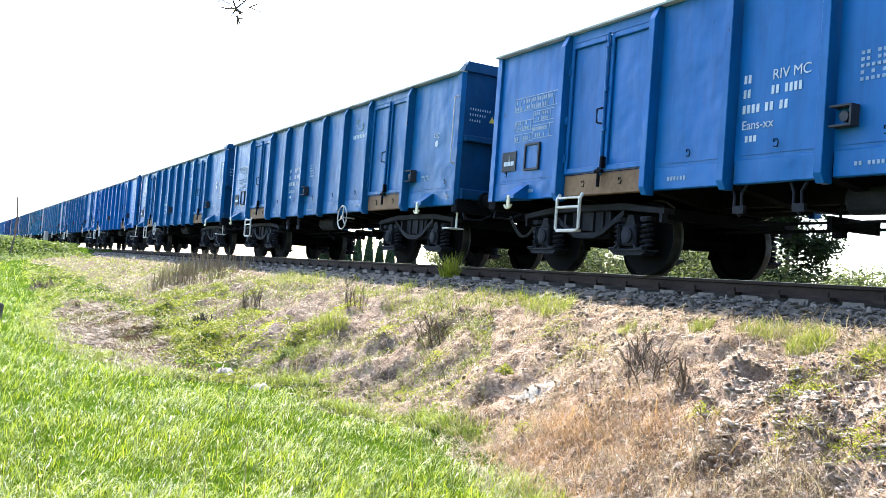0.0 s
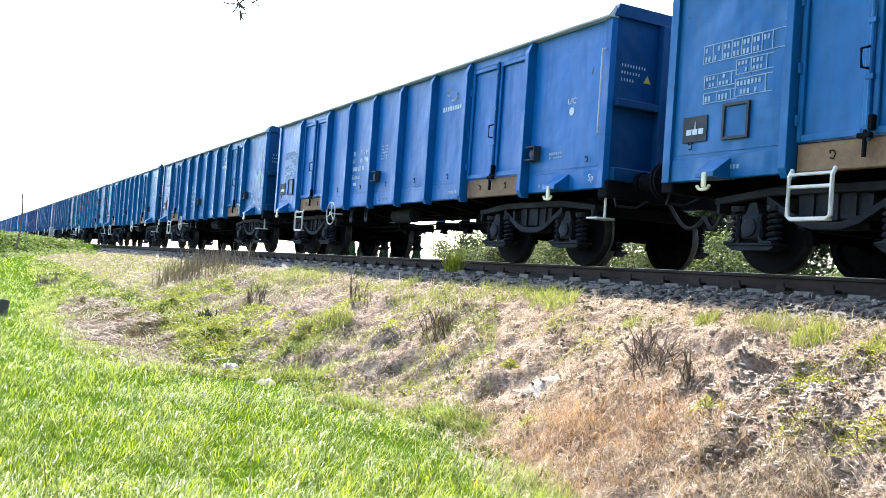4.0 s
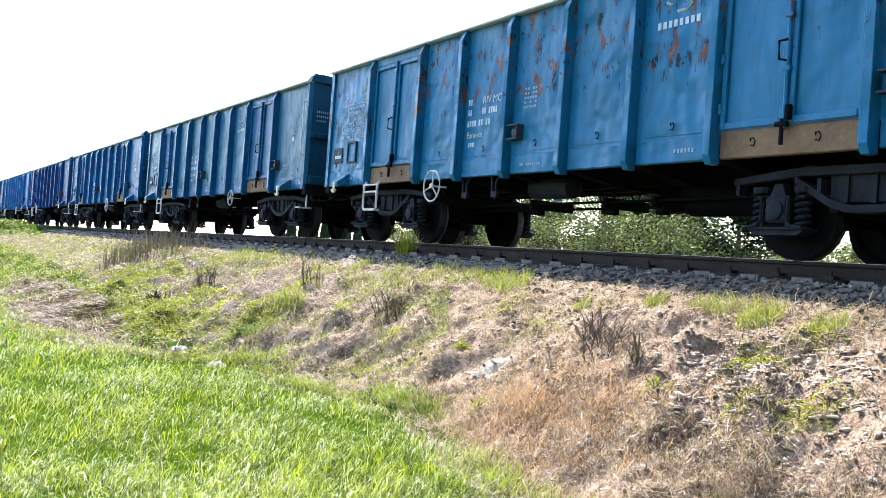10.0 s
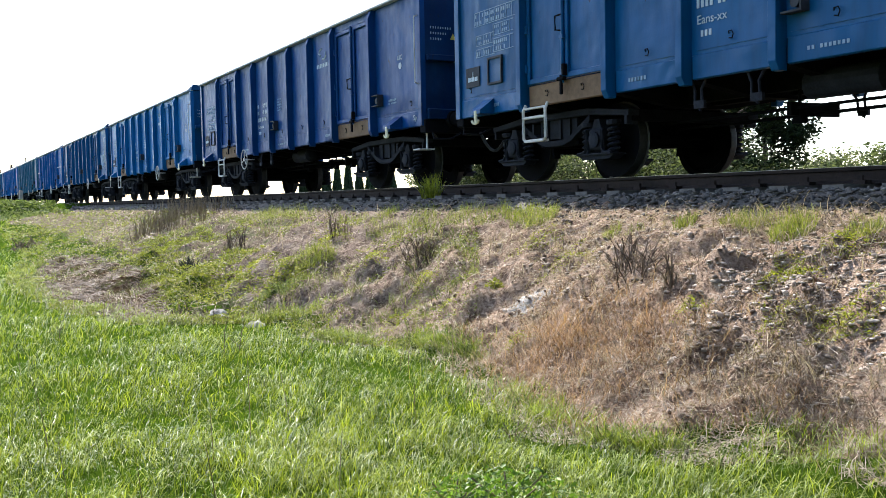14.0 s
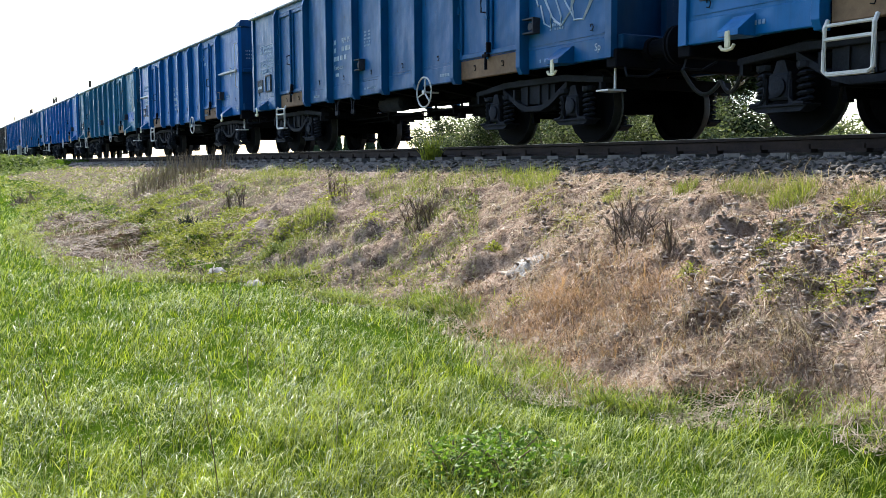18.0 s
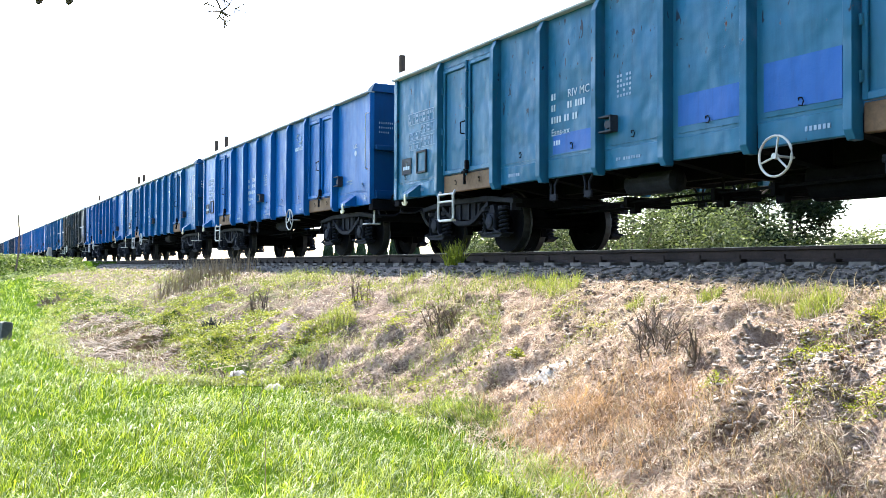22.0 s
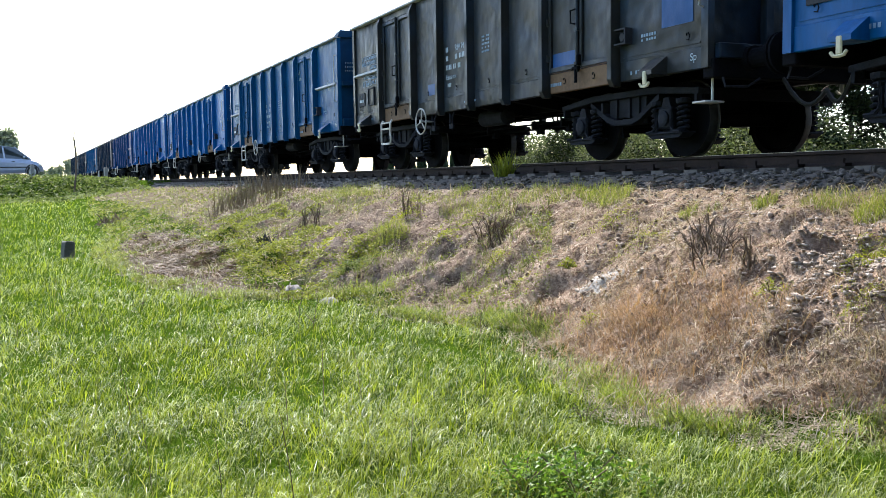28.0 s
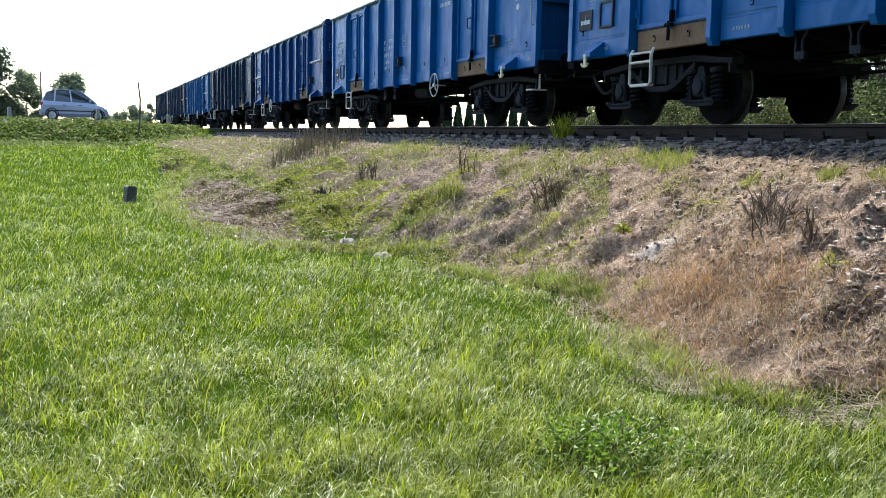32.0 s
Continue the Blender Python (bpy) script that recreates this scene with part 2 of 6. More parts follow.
M_DEAD = leafy("dead_brown_stems", (0.0527, 0.0372, 0.026), (0.186, 0.1364, 0.0961), 0.7, 0.1)
M_HAY = leafy("brown_hay", (0.0248, 0.0161, 0.0112), (0.155, 0.1023, 0.0682), 0.65, 0.15)
M_WEED = leafy("lime_green_weed", (0.093, 0.1147, 0.0112), (0.2852, 0.2976, 0.0372), 0.5, 0.45)
M_LEAF = leafy("bush_leaves", (0.0062, 0.0112, 0.005), (0.0341, 0.0465, 0.0186), 0.7, 0.2, 0.05)
M_LEAFPALE = leafy("pale_shrub_leaves", (0.016, 0.026, 0.010), (0.135, 0.16, 0.075), 0.65, 0.3, 0.12)
M_VERGE = leafy("verge_weed_leaves", (0.0372, 0.0546, 0.0155), (0.155, 0.1922, 0.0589), 0.6, 0.3)
# distance haze is put into this pale grey-green leaf colour
M_FARLEAF = leafy("haze_pale_leaves", (0.08, 0.10, 0.08), (0.20, 0.23, 0.18), 0.7, 0.35, 0.1)
M_FARDARK = leafy("dark_far_leaves", (0.015, 0.024, 0.018), (0.06, 0.078, 0.055), 0.7, 0.25, 0.1)
M_CREEP = leafy("creeping_weed_leaves", (0.0651, 0.0806, 0.0124), (0.2232, 0.2387, 0.0434), 0.55, 0.35)
M_CONIFER = leafy("conifer_sprays", (0.0124, 0.0279, 0.0112), (0.0434, 0.0682, 0.031), 0.55, 0.25)
M_REED = leafy("withered_reed", (0.0868, 0.062, 0.0372), (0.2604, 0.2046, 0.1302), 0.65, 0.15)
M_BARK = mottled("bark", (0.045, 0.035, 0.028), (0.14, 0.11, 0.09), 10, 0.95, 0, 0.8, 0.02, (1, 1, 0.3))


# ---------------------------------------------------------------- mesh helpers
def part(name, bm, material, parent=None, label=""):
    me = bpy.data.meshes.new(name)
    bm.to_mesh(me)
    bm.free()
    for m in material if isinstance(material, (list, tuple)) else [material]:
        me.materials.append(m)
    ob = new(name, me)
    ob.parent = parent
    if label:
        tagged(ob, label)
    return ob


def box(bm, x0, x1, y0, y1, z0, z1, bevel=0.0):
    got = bmesh.ops.create_cube(bm, size=1.0, matrix=Matrix.LocRotScale(((x0 + x1) / 2, (y0 + y1) / 2, (z0 + z1) / 2), None, (abs(x1 - x0), abs(y1 - y0), abs(z1 - z0))))
    if bevel:
        bmesh.ops.bevel(bm, geom=list({e for v in got["verts"] for e in v.link_edges}), offset=bevel, segments=1, affect="EDGES")


def prism(bm, pts, a, b, axis="y"):
    """Extrude a polygon along an axis. pts: (x, z) for y, (y, z) for x, (x, y) for z."""
    put = {"y": lambda p, d: (p[0], d, p[1]), "x": lambda p, d: (d, p[0], p[1]), "z": lambda p, d: (p[0], p[1], d)}[axis]
    lo, hi = [bm.verts.new(put(p, a)) for p in pts], [bm.verts.new(put(p, b)) for p in pts]
    fs = [bm.faces.new(lo), bm.faces.new(hi[::-1])]
    for i in range(len(pts)):
        j = (i + 1) % len(pts)
        fs.append(bm.faces.new((lo[j], lo[i], hi[i], hi[j])))
    bmesh.ops.recalc_face_normals(bm, faces=fs)


def rod(bm, p, q, r, seg=8, r2=None):
    p, q = Vector(p), Vector(q)
    d = q - p
    m = Matrix.Translation((p + q) / 2) @ d.to_track_quat("Z", "Y").to_matrix().to_4x4()
    bmesh.ops.create_cone(bm, cap_ends=True, segments=seg, radius1=r, radius2=r if r2 is None else r2, depth=d.length, matrix=m)


def tube(bm, pts, r, seg=6):
    """A bent round bar through points."""
    pts = [Vector(p) for p in pts]
    rings = []
    for i, p in enumerate(pts):
        d = (pts[min(i + 1, len(pts) - 1)] - pts[max(i - 1, 0)]).normalized()
        q = d.to_track_quat("Z", "Y")
        rr = r[i] if isinstance(r, (list, tuple)) else r
        rings.append([bm.verts.new(p + q @ Vector((math.cos(a) * rr, math.sin(a) * rr, 0))) for a in [k * math.tau / seg for k in range(seg)]])
    for a, b in zip(rings, rings[1:]):
        for k in range(seg):
            bm.faces.new((a[k], a[(k + 1) % seg], b[(k + 1) % seg], b[k]))
    bm.faces.new(rings[0][::-1])
    bm.faces.new(rings[-1])


def lathe(bm, prof, centre, axis="x", seg=20):
    """Turn a profile of (offset along the axis, radius) round an axis."""
    cx, cy, cz = centre
    rings = []
    for o, r in prof:
        ring = []
        for k in range(seg):
            c, s = math.cos(k * math.tau / seg) * r, math.sin(k * math.tau / seg) * r
            ring.append(bm.verts.new({"x": (cx + o, cy + c, cz + s), "y": (cx + c, cy + o, cz + s), "z": (cx + c, cy + s, cz + o)}[axis]))
        rings.append(ring)
    fs = []
    for a, b in zip(rings, rings[1:]):
        for k in range(seg):
            fs.append(bm.faces.new((a[k], a[(k + 1) % seg], b[(k + 1) % seg], b[k])))
    fs += [bm.faces.new(rings[0][::-1]), bm.faces.new(rings[-1])]
    bmesh.ops.recalc_face_normals(bm, faces=fs)


def arrays(name, verts, faces, material, parent=None, smooth=False):
    """One mesh from numpy arrays of triangles or quads."""
    me = bpy.data.meshes.new(name)
    verts, faces = np.asarray(verts, np.float32), np.asarray(faces, np.int32)
    k = faces.shape[1]
    me.vertices.add(len(verts))
    me.vertices.foreach_set("co", verts.ravel())
    me.loops.add(faces.size)
    me.loops.foreach_set("vertex_index", faces.ravel())
    me.polygons.add(len(faces))
    me.polygons.foreach_set("loop_start", np.arange(0, faces.size, k, dtype=np.int32))
    me.polygons.foreach_set("loop_total", np.full(len(faces), k, np.int32))
    if smooth:
        me.polygons.foreach_set("use_smooth", np.ones(len(faces), bool))
    me.materials.append(material)
    me.update(calc_edges=True)
    ob = new(name, me)
    ob.parent = parent
    return ob


# ---------------------------------------------------------------- the lie of the land
RAIL_Z = 1.734           # top of rail
TRACK_X = 8.41           # centre line of the track


def step(a, b, v):
    u = np.clip((np.asarray(v, float) - a) / (b - a), 0, 1)
    return u * u * (3 - 2 * u)


def wobble(x, y, s, k=0.0):
    """Cheap smooth noise of sines, about -1 to 1."""
    return (np.sin(x * s * 1.7 + 1.3 * np.sin(y * s * 1.1 + k) + k) + np.sin(y * s * 2.1 + 1.7 * np.sin(x * s * 1.3 - k)) + np.sin((x + y) * s * 3.1 + k * 2)) / 3


_LATTICE = np.random.default_rng(99).uniform(-1, 1, (256, 256))


def lumps(x, y, s):
    """Smooth random lumps, s to the metre."""
    u, v = x * s, y * s
    i, j = np.floor(u).astype(int), np.floor(v).astype(int)
    fu, fv = u - i, v - j
    fu, fv = fu * fu * (3 - 2 * fu), fv * fv * (3 - 2 * fv)
    at = lambda a, b: _LATTICE[a % 256, b % 256]
    return (at(i, j) * (1 - fu) + at(i + 1, j) * fu) * (1 - fv) + (at(i, j + 1) * (1 - fu) + at(i + 1, j + 1) * fu) * fv


def toe(y):
    return np.interp(y, [-20, 4, 6, 8.5, 11, 12.5, 15, 18.5, 30, 46], [3.5, 3.5, 3.8, 4.2, 3.6, 2.8, 2.0, 1.8, 1.8, 2.0])


def sod_edge(y):
    return np.interp(y, [-5, 3.2, 3.56, 4.1, 4.46, 4.9, 5.4, 6.0, 6.8, 8.1, 8.9, 9.7, 10.6, 11.1, 11.5, 12.3, 14.7, 18.3, 20.6, 26, 35, 46], [4.1, 4.05, 4.0, 3.68, 3.56, 3.62, 3.75, 3.9, 4.18, 4.32, 4.0, 3.9, 4.08, 3.7, 2.74, 2.32, 1.83, 1.7, 1.72, 2.5, 2.7, 3.5])


def hay_at(x, y):
    """Below 1 inside the long swathe of mown hay."""
    return ((x - 2.5 - 0.02 * (y - 16.8)) / 0.72) ** 2 + ((y - 16.8) / 5.4) ** 2


_rb = random.Random(31)
HUMPS = [(4.86, 7.95, 0.17, 0.13), (5.02, 8.3, 0.15, 0.11), (4.92, 9.75, 0.17, 0.11), (5.2, 8.9, 0.25, 0.12), (5.38, 9.3, 0.28, 0.10), (5.3, 8.0, 0.25, 0.09), (5.35, 5.2, 0.14, 0.11), (4.55, 4.55, 0.17, 0.11),
         (4.78, 3.9, 0.17, 0.11), (5.05, 5.9, 0.2, 0.07), (4.62, 9.9, 0.22, 0.1), (4.72, 7.55, 0.12, -0.09), (4.80, 9.45, 0.12, -0.08), (4.5, 4.2, 0.10, -0.08)]
for _ in range(60):
    _y = _rb.uniform(3.2, 17.0)
    HUMPS.append((_rb.uniform(max(3.0, float(np.interp(_y, [4, 8.5, 11, 15], [3.9, 4.9, 4.1, 2.4]))), 6.0), _y, _rb.uniform(0.06, 0.16), _rb.uniform(-0.05, 0.085)))


def humps(x, y):
    """Clods and hollows of the bank."""
    z = np.zeros(np.broadcast(x, y).shape)
    for hx, hy, r, h in HUMPS:
        z = z + h * np.exp(-(((x - hx) / r) ** 2 + ((y - hy) / (1.2 * r)) ** 2))
    return z


def land(x, y):
    x, y = np.asarray(x, float), np.asarray(y, float)
    field = 0.75 * step(18, 46, y)
    tx = toe(y)
    s = np.clip((x - tx) / (6.2 - tx), 0, 1)
    s = s * 0.75 + 0.25 * s * s * (3 - 2 * s)
    z = field + (1.25 - field) * s
    bank = step(0.0, 0.15, s) * (1 - step(0.9, 1.0, s))
    z = z + bank * (0.06 * wobble(x, y, 1.6) + 0.05 * wobble(x, y, 4.3, 2.0) + 0.09 * step(9, 12, y) * lumps(x, y, 2.3) + 0.032 * wobble(x, y, 8.5, 1.0) + 0.045 * lumps(x, y, 4.5) + 0.034 * lumps(x, y, 9.0))
    z = z + (1 - s) * 0.03 * wobble(x, y, 0.9, 4.0) + np.where((x > 2.5) & (x < 6.3), humps(x, y), 0.0)
    lip = 6.44 + 0.16 * lumps(0 * x + 9.0, y, 1.4) + 0.06 * lumps(x, y, 7.0)
    z = np.where((x > 6.05) & (x < lip), np.maximum(z, np.minimum(1.49, 1.5 - (6.69 - x) * 0.517) + 0.016 + 0.025 * lumps(x, y, 9.0)), z)
    z = np.where(x > 10.6, 1.25 - 0.35 * step(10.6, 13.5, x), z)
    road = (1.90 - 0.20 * step(1.5, 5.5, x)) * step(45.0, 50.5, y) * (1 - 0.30 * step(62, 74, y))
    road = road + 0.05 * wobble(x, y, 1.1) * step(45, 47, y) * (1 - step(49, 50.5, y))
    return np.maximum(z, road)


def build_ground():
    xs = np.concatenate([-np.geomspace(3000, 9, 26), np.arange(-8.6, -1, 0.3), np.arange(-1, 3.2, 0.14), np.arange(3.2, 6.8, 0.045), np.arange(6.9, 14, 0.5), np.geomspace(14.2, 3000, 28)])
    ys = np.concatenate([-np.geomspace(3000, 3, 20), np.arange(-2.6, 2, 0.3), np.arange(2, 3.5, 0.14), np.arange(3.5, 11, 0.055), np.arange(11, 24, 0.14), np.arange(24, 76, 0.6), np.geomspace(76.5, 3500, 34)])
    gx, gy = np.meshgrid(xs, ys)
    gz = land(gx, gy)
    verts = np.stack([gx, gy, gz], -1).reshape(-1, 3)
    nx, ny = len(xs), len(ys)
    i = (np.arange(ny - 1)[:, None] * nx + np.arange(nx - 1)[None]).ravel()
    ob = arrays("ground", verts, np.stack([i, i + 1, i + nx + 1, i + nx], -1), M_GROUND, smooth=True)
    tagged(ob, "grassy meadow and dry railway embankment", "ground", kind="structure")
    sod = 1 - step(-0.35, 0.35, gx - sod_edge(gy) - 0.2 * wobble(gx, gy, 2.2))
    sod = np.maximum(sod, step(44, 48, gy))
    sod = np.maximum(sod, 0.75 * step(11, 15, gx))
    sod = np.maximum(sod, 0.45 * step(10, 15, gy) * (gx < 6))
    sod = np.maximum(sod, 0.60 * step(9.5, 12, gy) * (1 - step(38, 44, gy)) * (1 - step(3.4, 4.5, gx)) * step(0.6, 1.1, hay_at(gx, gy)))
    me = ob.data
    a = me.attributes.new("sod", "FLOAT", "POINT")
    a.data.foreach_set("value", sod.ravel().astype(np.float32))
    a = me.attributes.new("hay", "FLOAT", "POINT")
    a.data.foreach_set("value", (1 - step(0.6, 1.2, hay_at(gx, gy) + 0.4 * lumps(gx, gy, 2.0))).ravel().astype(np.float32))
    return ob


build_ground()


# ---------------------------------------------------------------- the track
def build_ballast():
    bm = bmesh.new()
    x0, x1 = TRACK_X - 2.3, TRACK_X + 2.3
    prism(bm, [(x0, 1.2), (TRACK_X - 1.72, 1.50), (TRACK_X + 1.72, 1.50), (x1, 1.2)], -60, 420)
    ob = part("ballast_bed", bm, M_STONE)
    return tagged(ob, "long bed of grey crushed stone ballast under the rails", "ballast", kind="structure")


def build_rails():
    z = RAIL_Z
    for side in (-1, 1):
        c = TRACK_X + side * 0.7525
        bm = bmesh.new()
        prism(bm, [(c - 0.07, z - 0.165), (c + 0.07, z - 0.165), (c + 0.07, z - 0.155), (c + 0.012, z - 0.13), (c + 0.010, z - 0.045), (c + 0.036, z - 0.035),
                   (c + 0.036, z - 0.008), (c + 0.028, z - 0.003), (c - 0.028, z - 0.003), (c - 0.036, z - 0.008), (c - 0.036, z - 0.035), (c - 0.010, z - 0.045), (c - 0.012, z - 0.13), (c - 0.07, z - 0.155)], -60, 420)
        ob = part("rail", bm, M_RAIL)
        tagged(ob, "rust-brown steel rail with a worn head", "rail", "rails", "structure")
        bm = bmesh.new()
        box(bm, c - 0.026, c + 0.026, -60, 420, z - 0.004, z)
        part("running_band", bm, M_RAILTOP, ob, "polished running band")


def build_sleepers():
    """Concrete sleepers at 0.6 m; those far off are one joined mesh."""
    bm = bmesh.new()
    prism(bm, [(-0.14, 0), (0.14, 0), (0.11, 0.19), (-0.11, 0.19)], -1.28, 1.28, "x")
    proto = part("sleeper", bm, M_SLEEPER)
    clip = bmesh.new()
    for side in (-1, 1):
        for o in (-1, 1):
            x = side * 0.7525 + o * 0.11
            box(clip, x - 0.05, x + 0.05, -0.06, 0.06, 0.185, 0.225)
            rod(clip, (x, 0, 0.22), (x, 0, 0.275), 0.018, 6)
    cm = bpy.data.meshes.new("rail_clip")
    clip.to_mesh(cm)
    clip.free()
    cm.materials.append(M_RAIL)
    for i in range(120):
        y = -6 + i * 0.6
        ob = proto if i == 0 else new("sleeper", proto.data)
        ob.matrix_basis = pose(TRACK_X, y, 1.376)
        tagged(ob, "stained concrete sleeper bedded in ballast", "sleeper", "sleepers", "structure")
        c = new("rail_clip", cm)
        c.parent = ob
    base = np.array([v.co[:] for v in proto.data.vertices])
    quads = [p.vertices[:] for p in proto.data.polygons]
    ys = np.arange(66, 400, 0.6)
    verts = (base[None] + np.stack([np.full_like(ys, TRACK_X), ys, np.full_like(ys, 1.376)], -1)[:, None]).reshape(-1, 3)
    faces = (np.array([q for q in quads if len(q) == 4])[None] + (np.arange(len(ys)) * len(base))[:, None, None]).reshape(-1, 4)
    tagged(arrays("distant_sleepers", verts, faces, M_SLEEPER), "row of concrete sleepers far down the line", "sleeper", kind="stuff")


build_ballast()
build_rails()
build_sleepers()

# ---------------------------------------------------------------- the open wagon
# In a wagon's own space the origin lies on the track's centre line at rail height; -x is the side that faces the meadow.
LONG = ([-4.72, -3.0, -1.8, -0.6, 0.6, 1.8, 3.0, 4.72], 6.47)      # posts along the side and half the length of the body
SHORT = ([-4.02, -2.36, -1.18, 0.0, 1.18, 2.36, 4.02], 5.73)
PITCH, SHORTER = 14.04, 1.48                                        # from wagon to wagon, and how much less for a short one


def hook(bm, x, y, z, s):
    """A lashing ring: a small open loop of round bar."""
    tube(bm, [(x, y + 0.035, z + 0.015), (x + s * 0.02, y + 0.022, z + 0.036), (x + s * 0.025, y - 0.022, z + 0.036), (x + s * 0.025, y - 0.042, z), (x + s * 0.02, y - 0.022, z - 0.04), (x + s * 0.015, y + 0.022, z - 0.032)], 0.0065, 5)


def bars(bm, x, rows, s):
    """Rows of stencilled characters that cannot be read: small blocks. rows: (y, z, height, [widths])."""
    for y, z, h, widths in rows:
        at = y
        for w in widths:
            if w > 0:
                box(bm, x, x + s * 0.004, at - w * 0.62, at, z, z + h * 0.9)
            at -= abs(w)


def stencil(words, size, parent, x, y, z, s):
    """Readable words on a side wall."""
    cu = bpy.data.curves.new("stencil", "FONT")
    cu.body, cu.size, cu.extrude, cu.offset, cu.align_x = words, size, 0.0015, 0.0, "LEFT"
    cu.materials.append(M_MARK)
    tmp = new("stencil", cu)
    me = bpy.data.meshes.new_from_object(tmp.evaluated_get(bpy.context.evaluated_depsgraph_get()))
    bpy.data.objects.remove(tmp)
    ob = new("stencil", me)
    ob.parent = parent
    ob.matrix_basis = pose(x, y, z, 90, 0, -90 if s < 0 else 90)
    return tagged(ob, "white stencilled lettering")


def build_side(w, s, posts, half):
    """One long side of the body. s: -1 for the meadow side, 1 for the other."""
    near = s < 0
    X = lambda d: s * d

    def panel(name, y0, y1, label=""):
        bm = bmesh.new()
        box(bm, X(1.345), X(1.375), y0, y1, 1.20, 3.085)
        # pressed seam near the foot
        box(bm, X(1.373), X(1.384), y0 + 0.06, y1 - 0.06, 1.245, 1.262)
        return part(name, bm, PAINT, w, label)

    edges = [-half] + posts + [half]
    for i, (a, b) in enumerate(zip(edges, edges[1:])):
        if i in (1, len(edges) - 3):
            # double door: two framed leaves over a bare sill
            mid = (a + b) / 2
            for y0, y1 in ((a + 0.07, mid - 0.02), (mid + 0.02, b - 0.07)):
                bm = bmesh.new()
                box(bm, X(1.345), X(1.375), y0, y1, 1.24, 2.95)
                for f0, f1, g0, g1 in ((y0, y0 + 0.06, 1.24, 2.95), (y1 - 0.06, y1, 1.24, 2.95), (y0 + 0.06, y1 - 0.06, 1.24, 1.31), (y0 + 0.06, y1 - 0.06, 2.88, 2.95)):
                    box(bm, X(1.375), X(1.415), f0, f1, g0, g1, 0.008)
                ye = y1 - 0.01 if y1 > mid else y0 + 0.01
                for z in (1.45, 1.95, 2.6):
                    rod(bm, (X(1.425), ye, z - 0.05), (X(1.425), ye, z + 0.05), 0.022, 6)
                part("door_leaf", bm, PAINT, w, "framed steel door leaf")
            bm = bmesh.new()
            box(bm, X(1.36), X(1.40), a + 0.06, b - 0.06, 2.96, 3.085)
            part("door_header", bm, PAINT, w)
            bm = bmesh.new()
            rod(bm, (X(1.435), mid, 1.18), (X(1.435), mid, 2.96), 0.022, 8)
            for z in (1.3, 1.75, 2.25, 2.8):
                box(bm, X(1.40), X(1.46), mid - 0.04, mid + 0.04, z - 0.022, z + 0.022)
            lock = part("lock_bar", bm, PAINT, w, "vertical door locking bar")
            bm = bmesh.new()
            box(bm, X(1.41), X(1.48), mid - 0.075, mid - 0.025, 1.27, 1.41, 0.01)
            box(bm, X(1.41), X(1.47), mid - 0.05, mid + 0.09, 1.21, 1.255, 0.01)
            rod(bm, (X(1.45), mid + 0.01, 1.04), (X(1.45), mid + 0.01, 1.28), 0.022, 6)
            part("lock_handle", bm, M_STEEL, lock, "dark steel door lock")
            bm = bmesh.new()
            tube(bm, [(X(1.44), mid, 1.82), (X(1.50), mid + 0.05, 1.83), (X(1.50), mid + 0.06, 2.0), (X(1.45), mid, 2.02)], 0.014, 5)
            part("pull_grip", bm, M_STEEL, lock)
            bm = bmesh.new()
            box(bm, X(1.30), X(1.385), a + 0.07, b - 0.07, 0.955, 1.225, 0.01)
            sill = part("door_sill", bm, M_RUST, w, "bare rusty door sill")
            for f in (0.3, 0.72):
                bm = bmesh.new()
                hook(bm, X(1.385), a + (b - a) * f, 1.10, s)
                part("lashing_ring", bm, M_STEEL, sill)
        else:
            end = i in (0, len(edges) - 2)
            panel("end_panel" if end else "side_panel", a + (0.10 if i == 0 else 0.06), b - (0.10 if i == len(edges) - 2 else 0.06))
            bm = bmesh.new()
            box(bm, X(1.30), X(1.385), a + (0 if i == 0 else 0.07), b - (0 if i == len(edges) - 2 else 0.07), 0.955, 1.205, 0.01)
            part("side_sill", bm, PAINT, w)
            bm = bmesh.new()
            hook(bm, X(1.376), (a + b) / 2 - (0.5 if end else 0.0) * (1 if i == 0 else -1), 1.34, s)
            part("lashing_ring", bm, M_STEEL, w)
    for y in posts:
        bm = bmesh.new()
        prism(bm, [(X(1.35), 0.90), (X(1.46), 0.90), (X(1.51), 0.99), (X(1.51), 2.93), (X(1.44), 3.085), (X(1.35), 3.085)], y - 0.048, y + 0.048)
        bmesh.ops.bevel(bm, geom=bm.edges[:], offset=0.006, segments=1, affect="EDGES")
        part("side_post", bm, PAINT, w)
    for e in (-1, 1):
        bm = bmesh.new()
        prism(bm, [(X(1.33), 0.955), (X(1.42), 0.955), (X(1.42), 3.085), (X(1.33), 3.085)], e * (half - 0.10), e * (half + 0.012))
        part("corner_post", bm, PAINT, w)
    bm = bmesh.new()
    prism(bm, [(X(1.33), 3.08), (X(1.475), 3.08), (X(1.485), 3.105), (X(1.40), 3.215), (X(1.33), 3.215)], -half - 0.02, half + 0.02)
    part("top_chord", bm, M_CHORD, w, "pale top rail of the side wall, sun highlight in its colour")
    # pockets beside two posts
    for y in ((posts[0] - 0.19, posts[4] - 0.19) if near else (posts[-1] + 0.19, posts[3] + 0.19))[:2 if half > 6 else 1]:
        bm = bmesh.new()
        for z in (1.40, 1.58):
            box(bm, X(1.37), X(1.49), y - 0.11, y + 0.11, z, z + 0.018)
        box(bm, X(1.37), X(1.49), y - 0.12, y - 0.10, 1.40, 1.598)
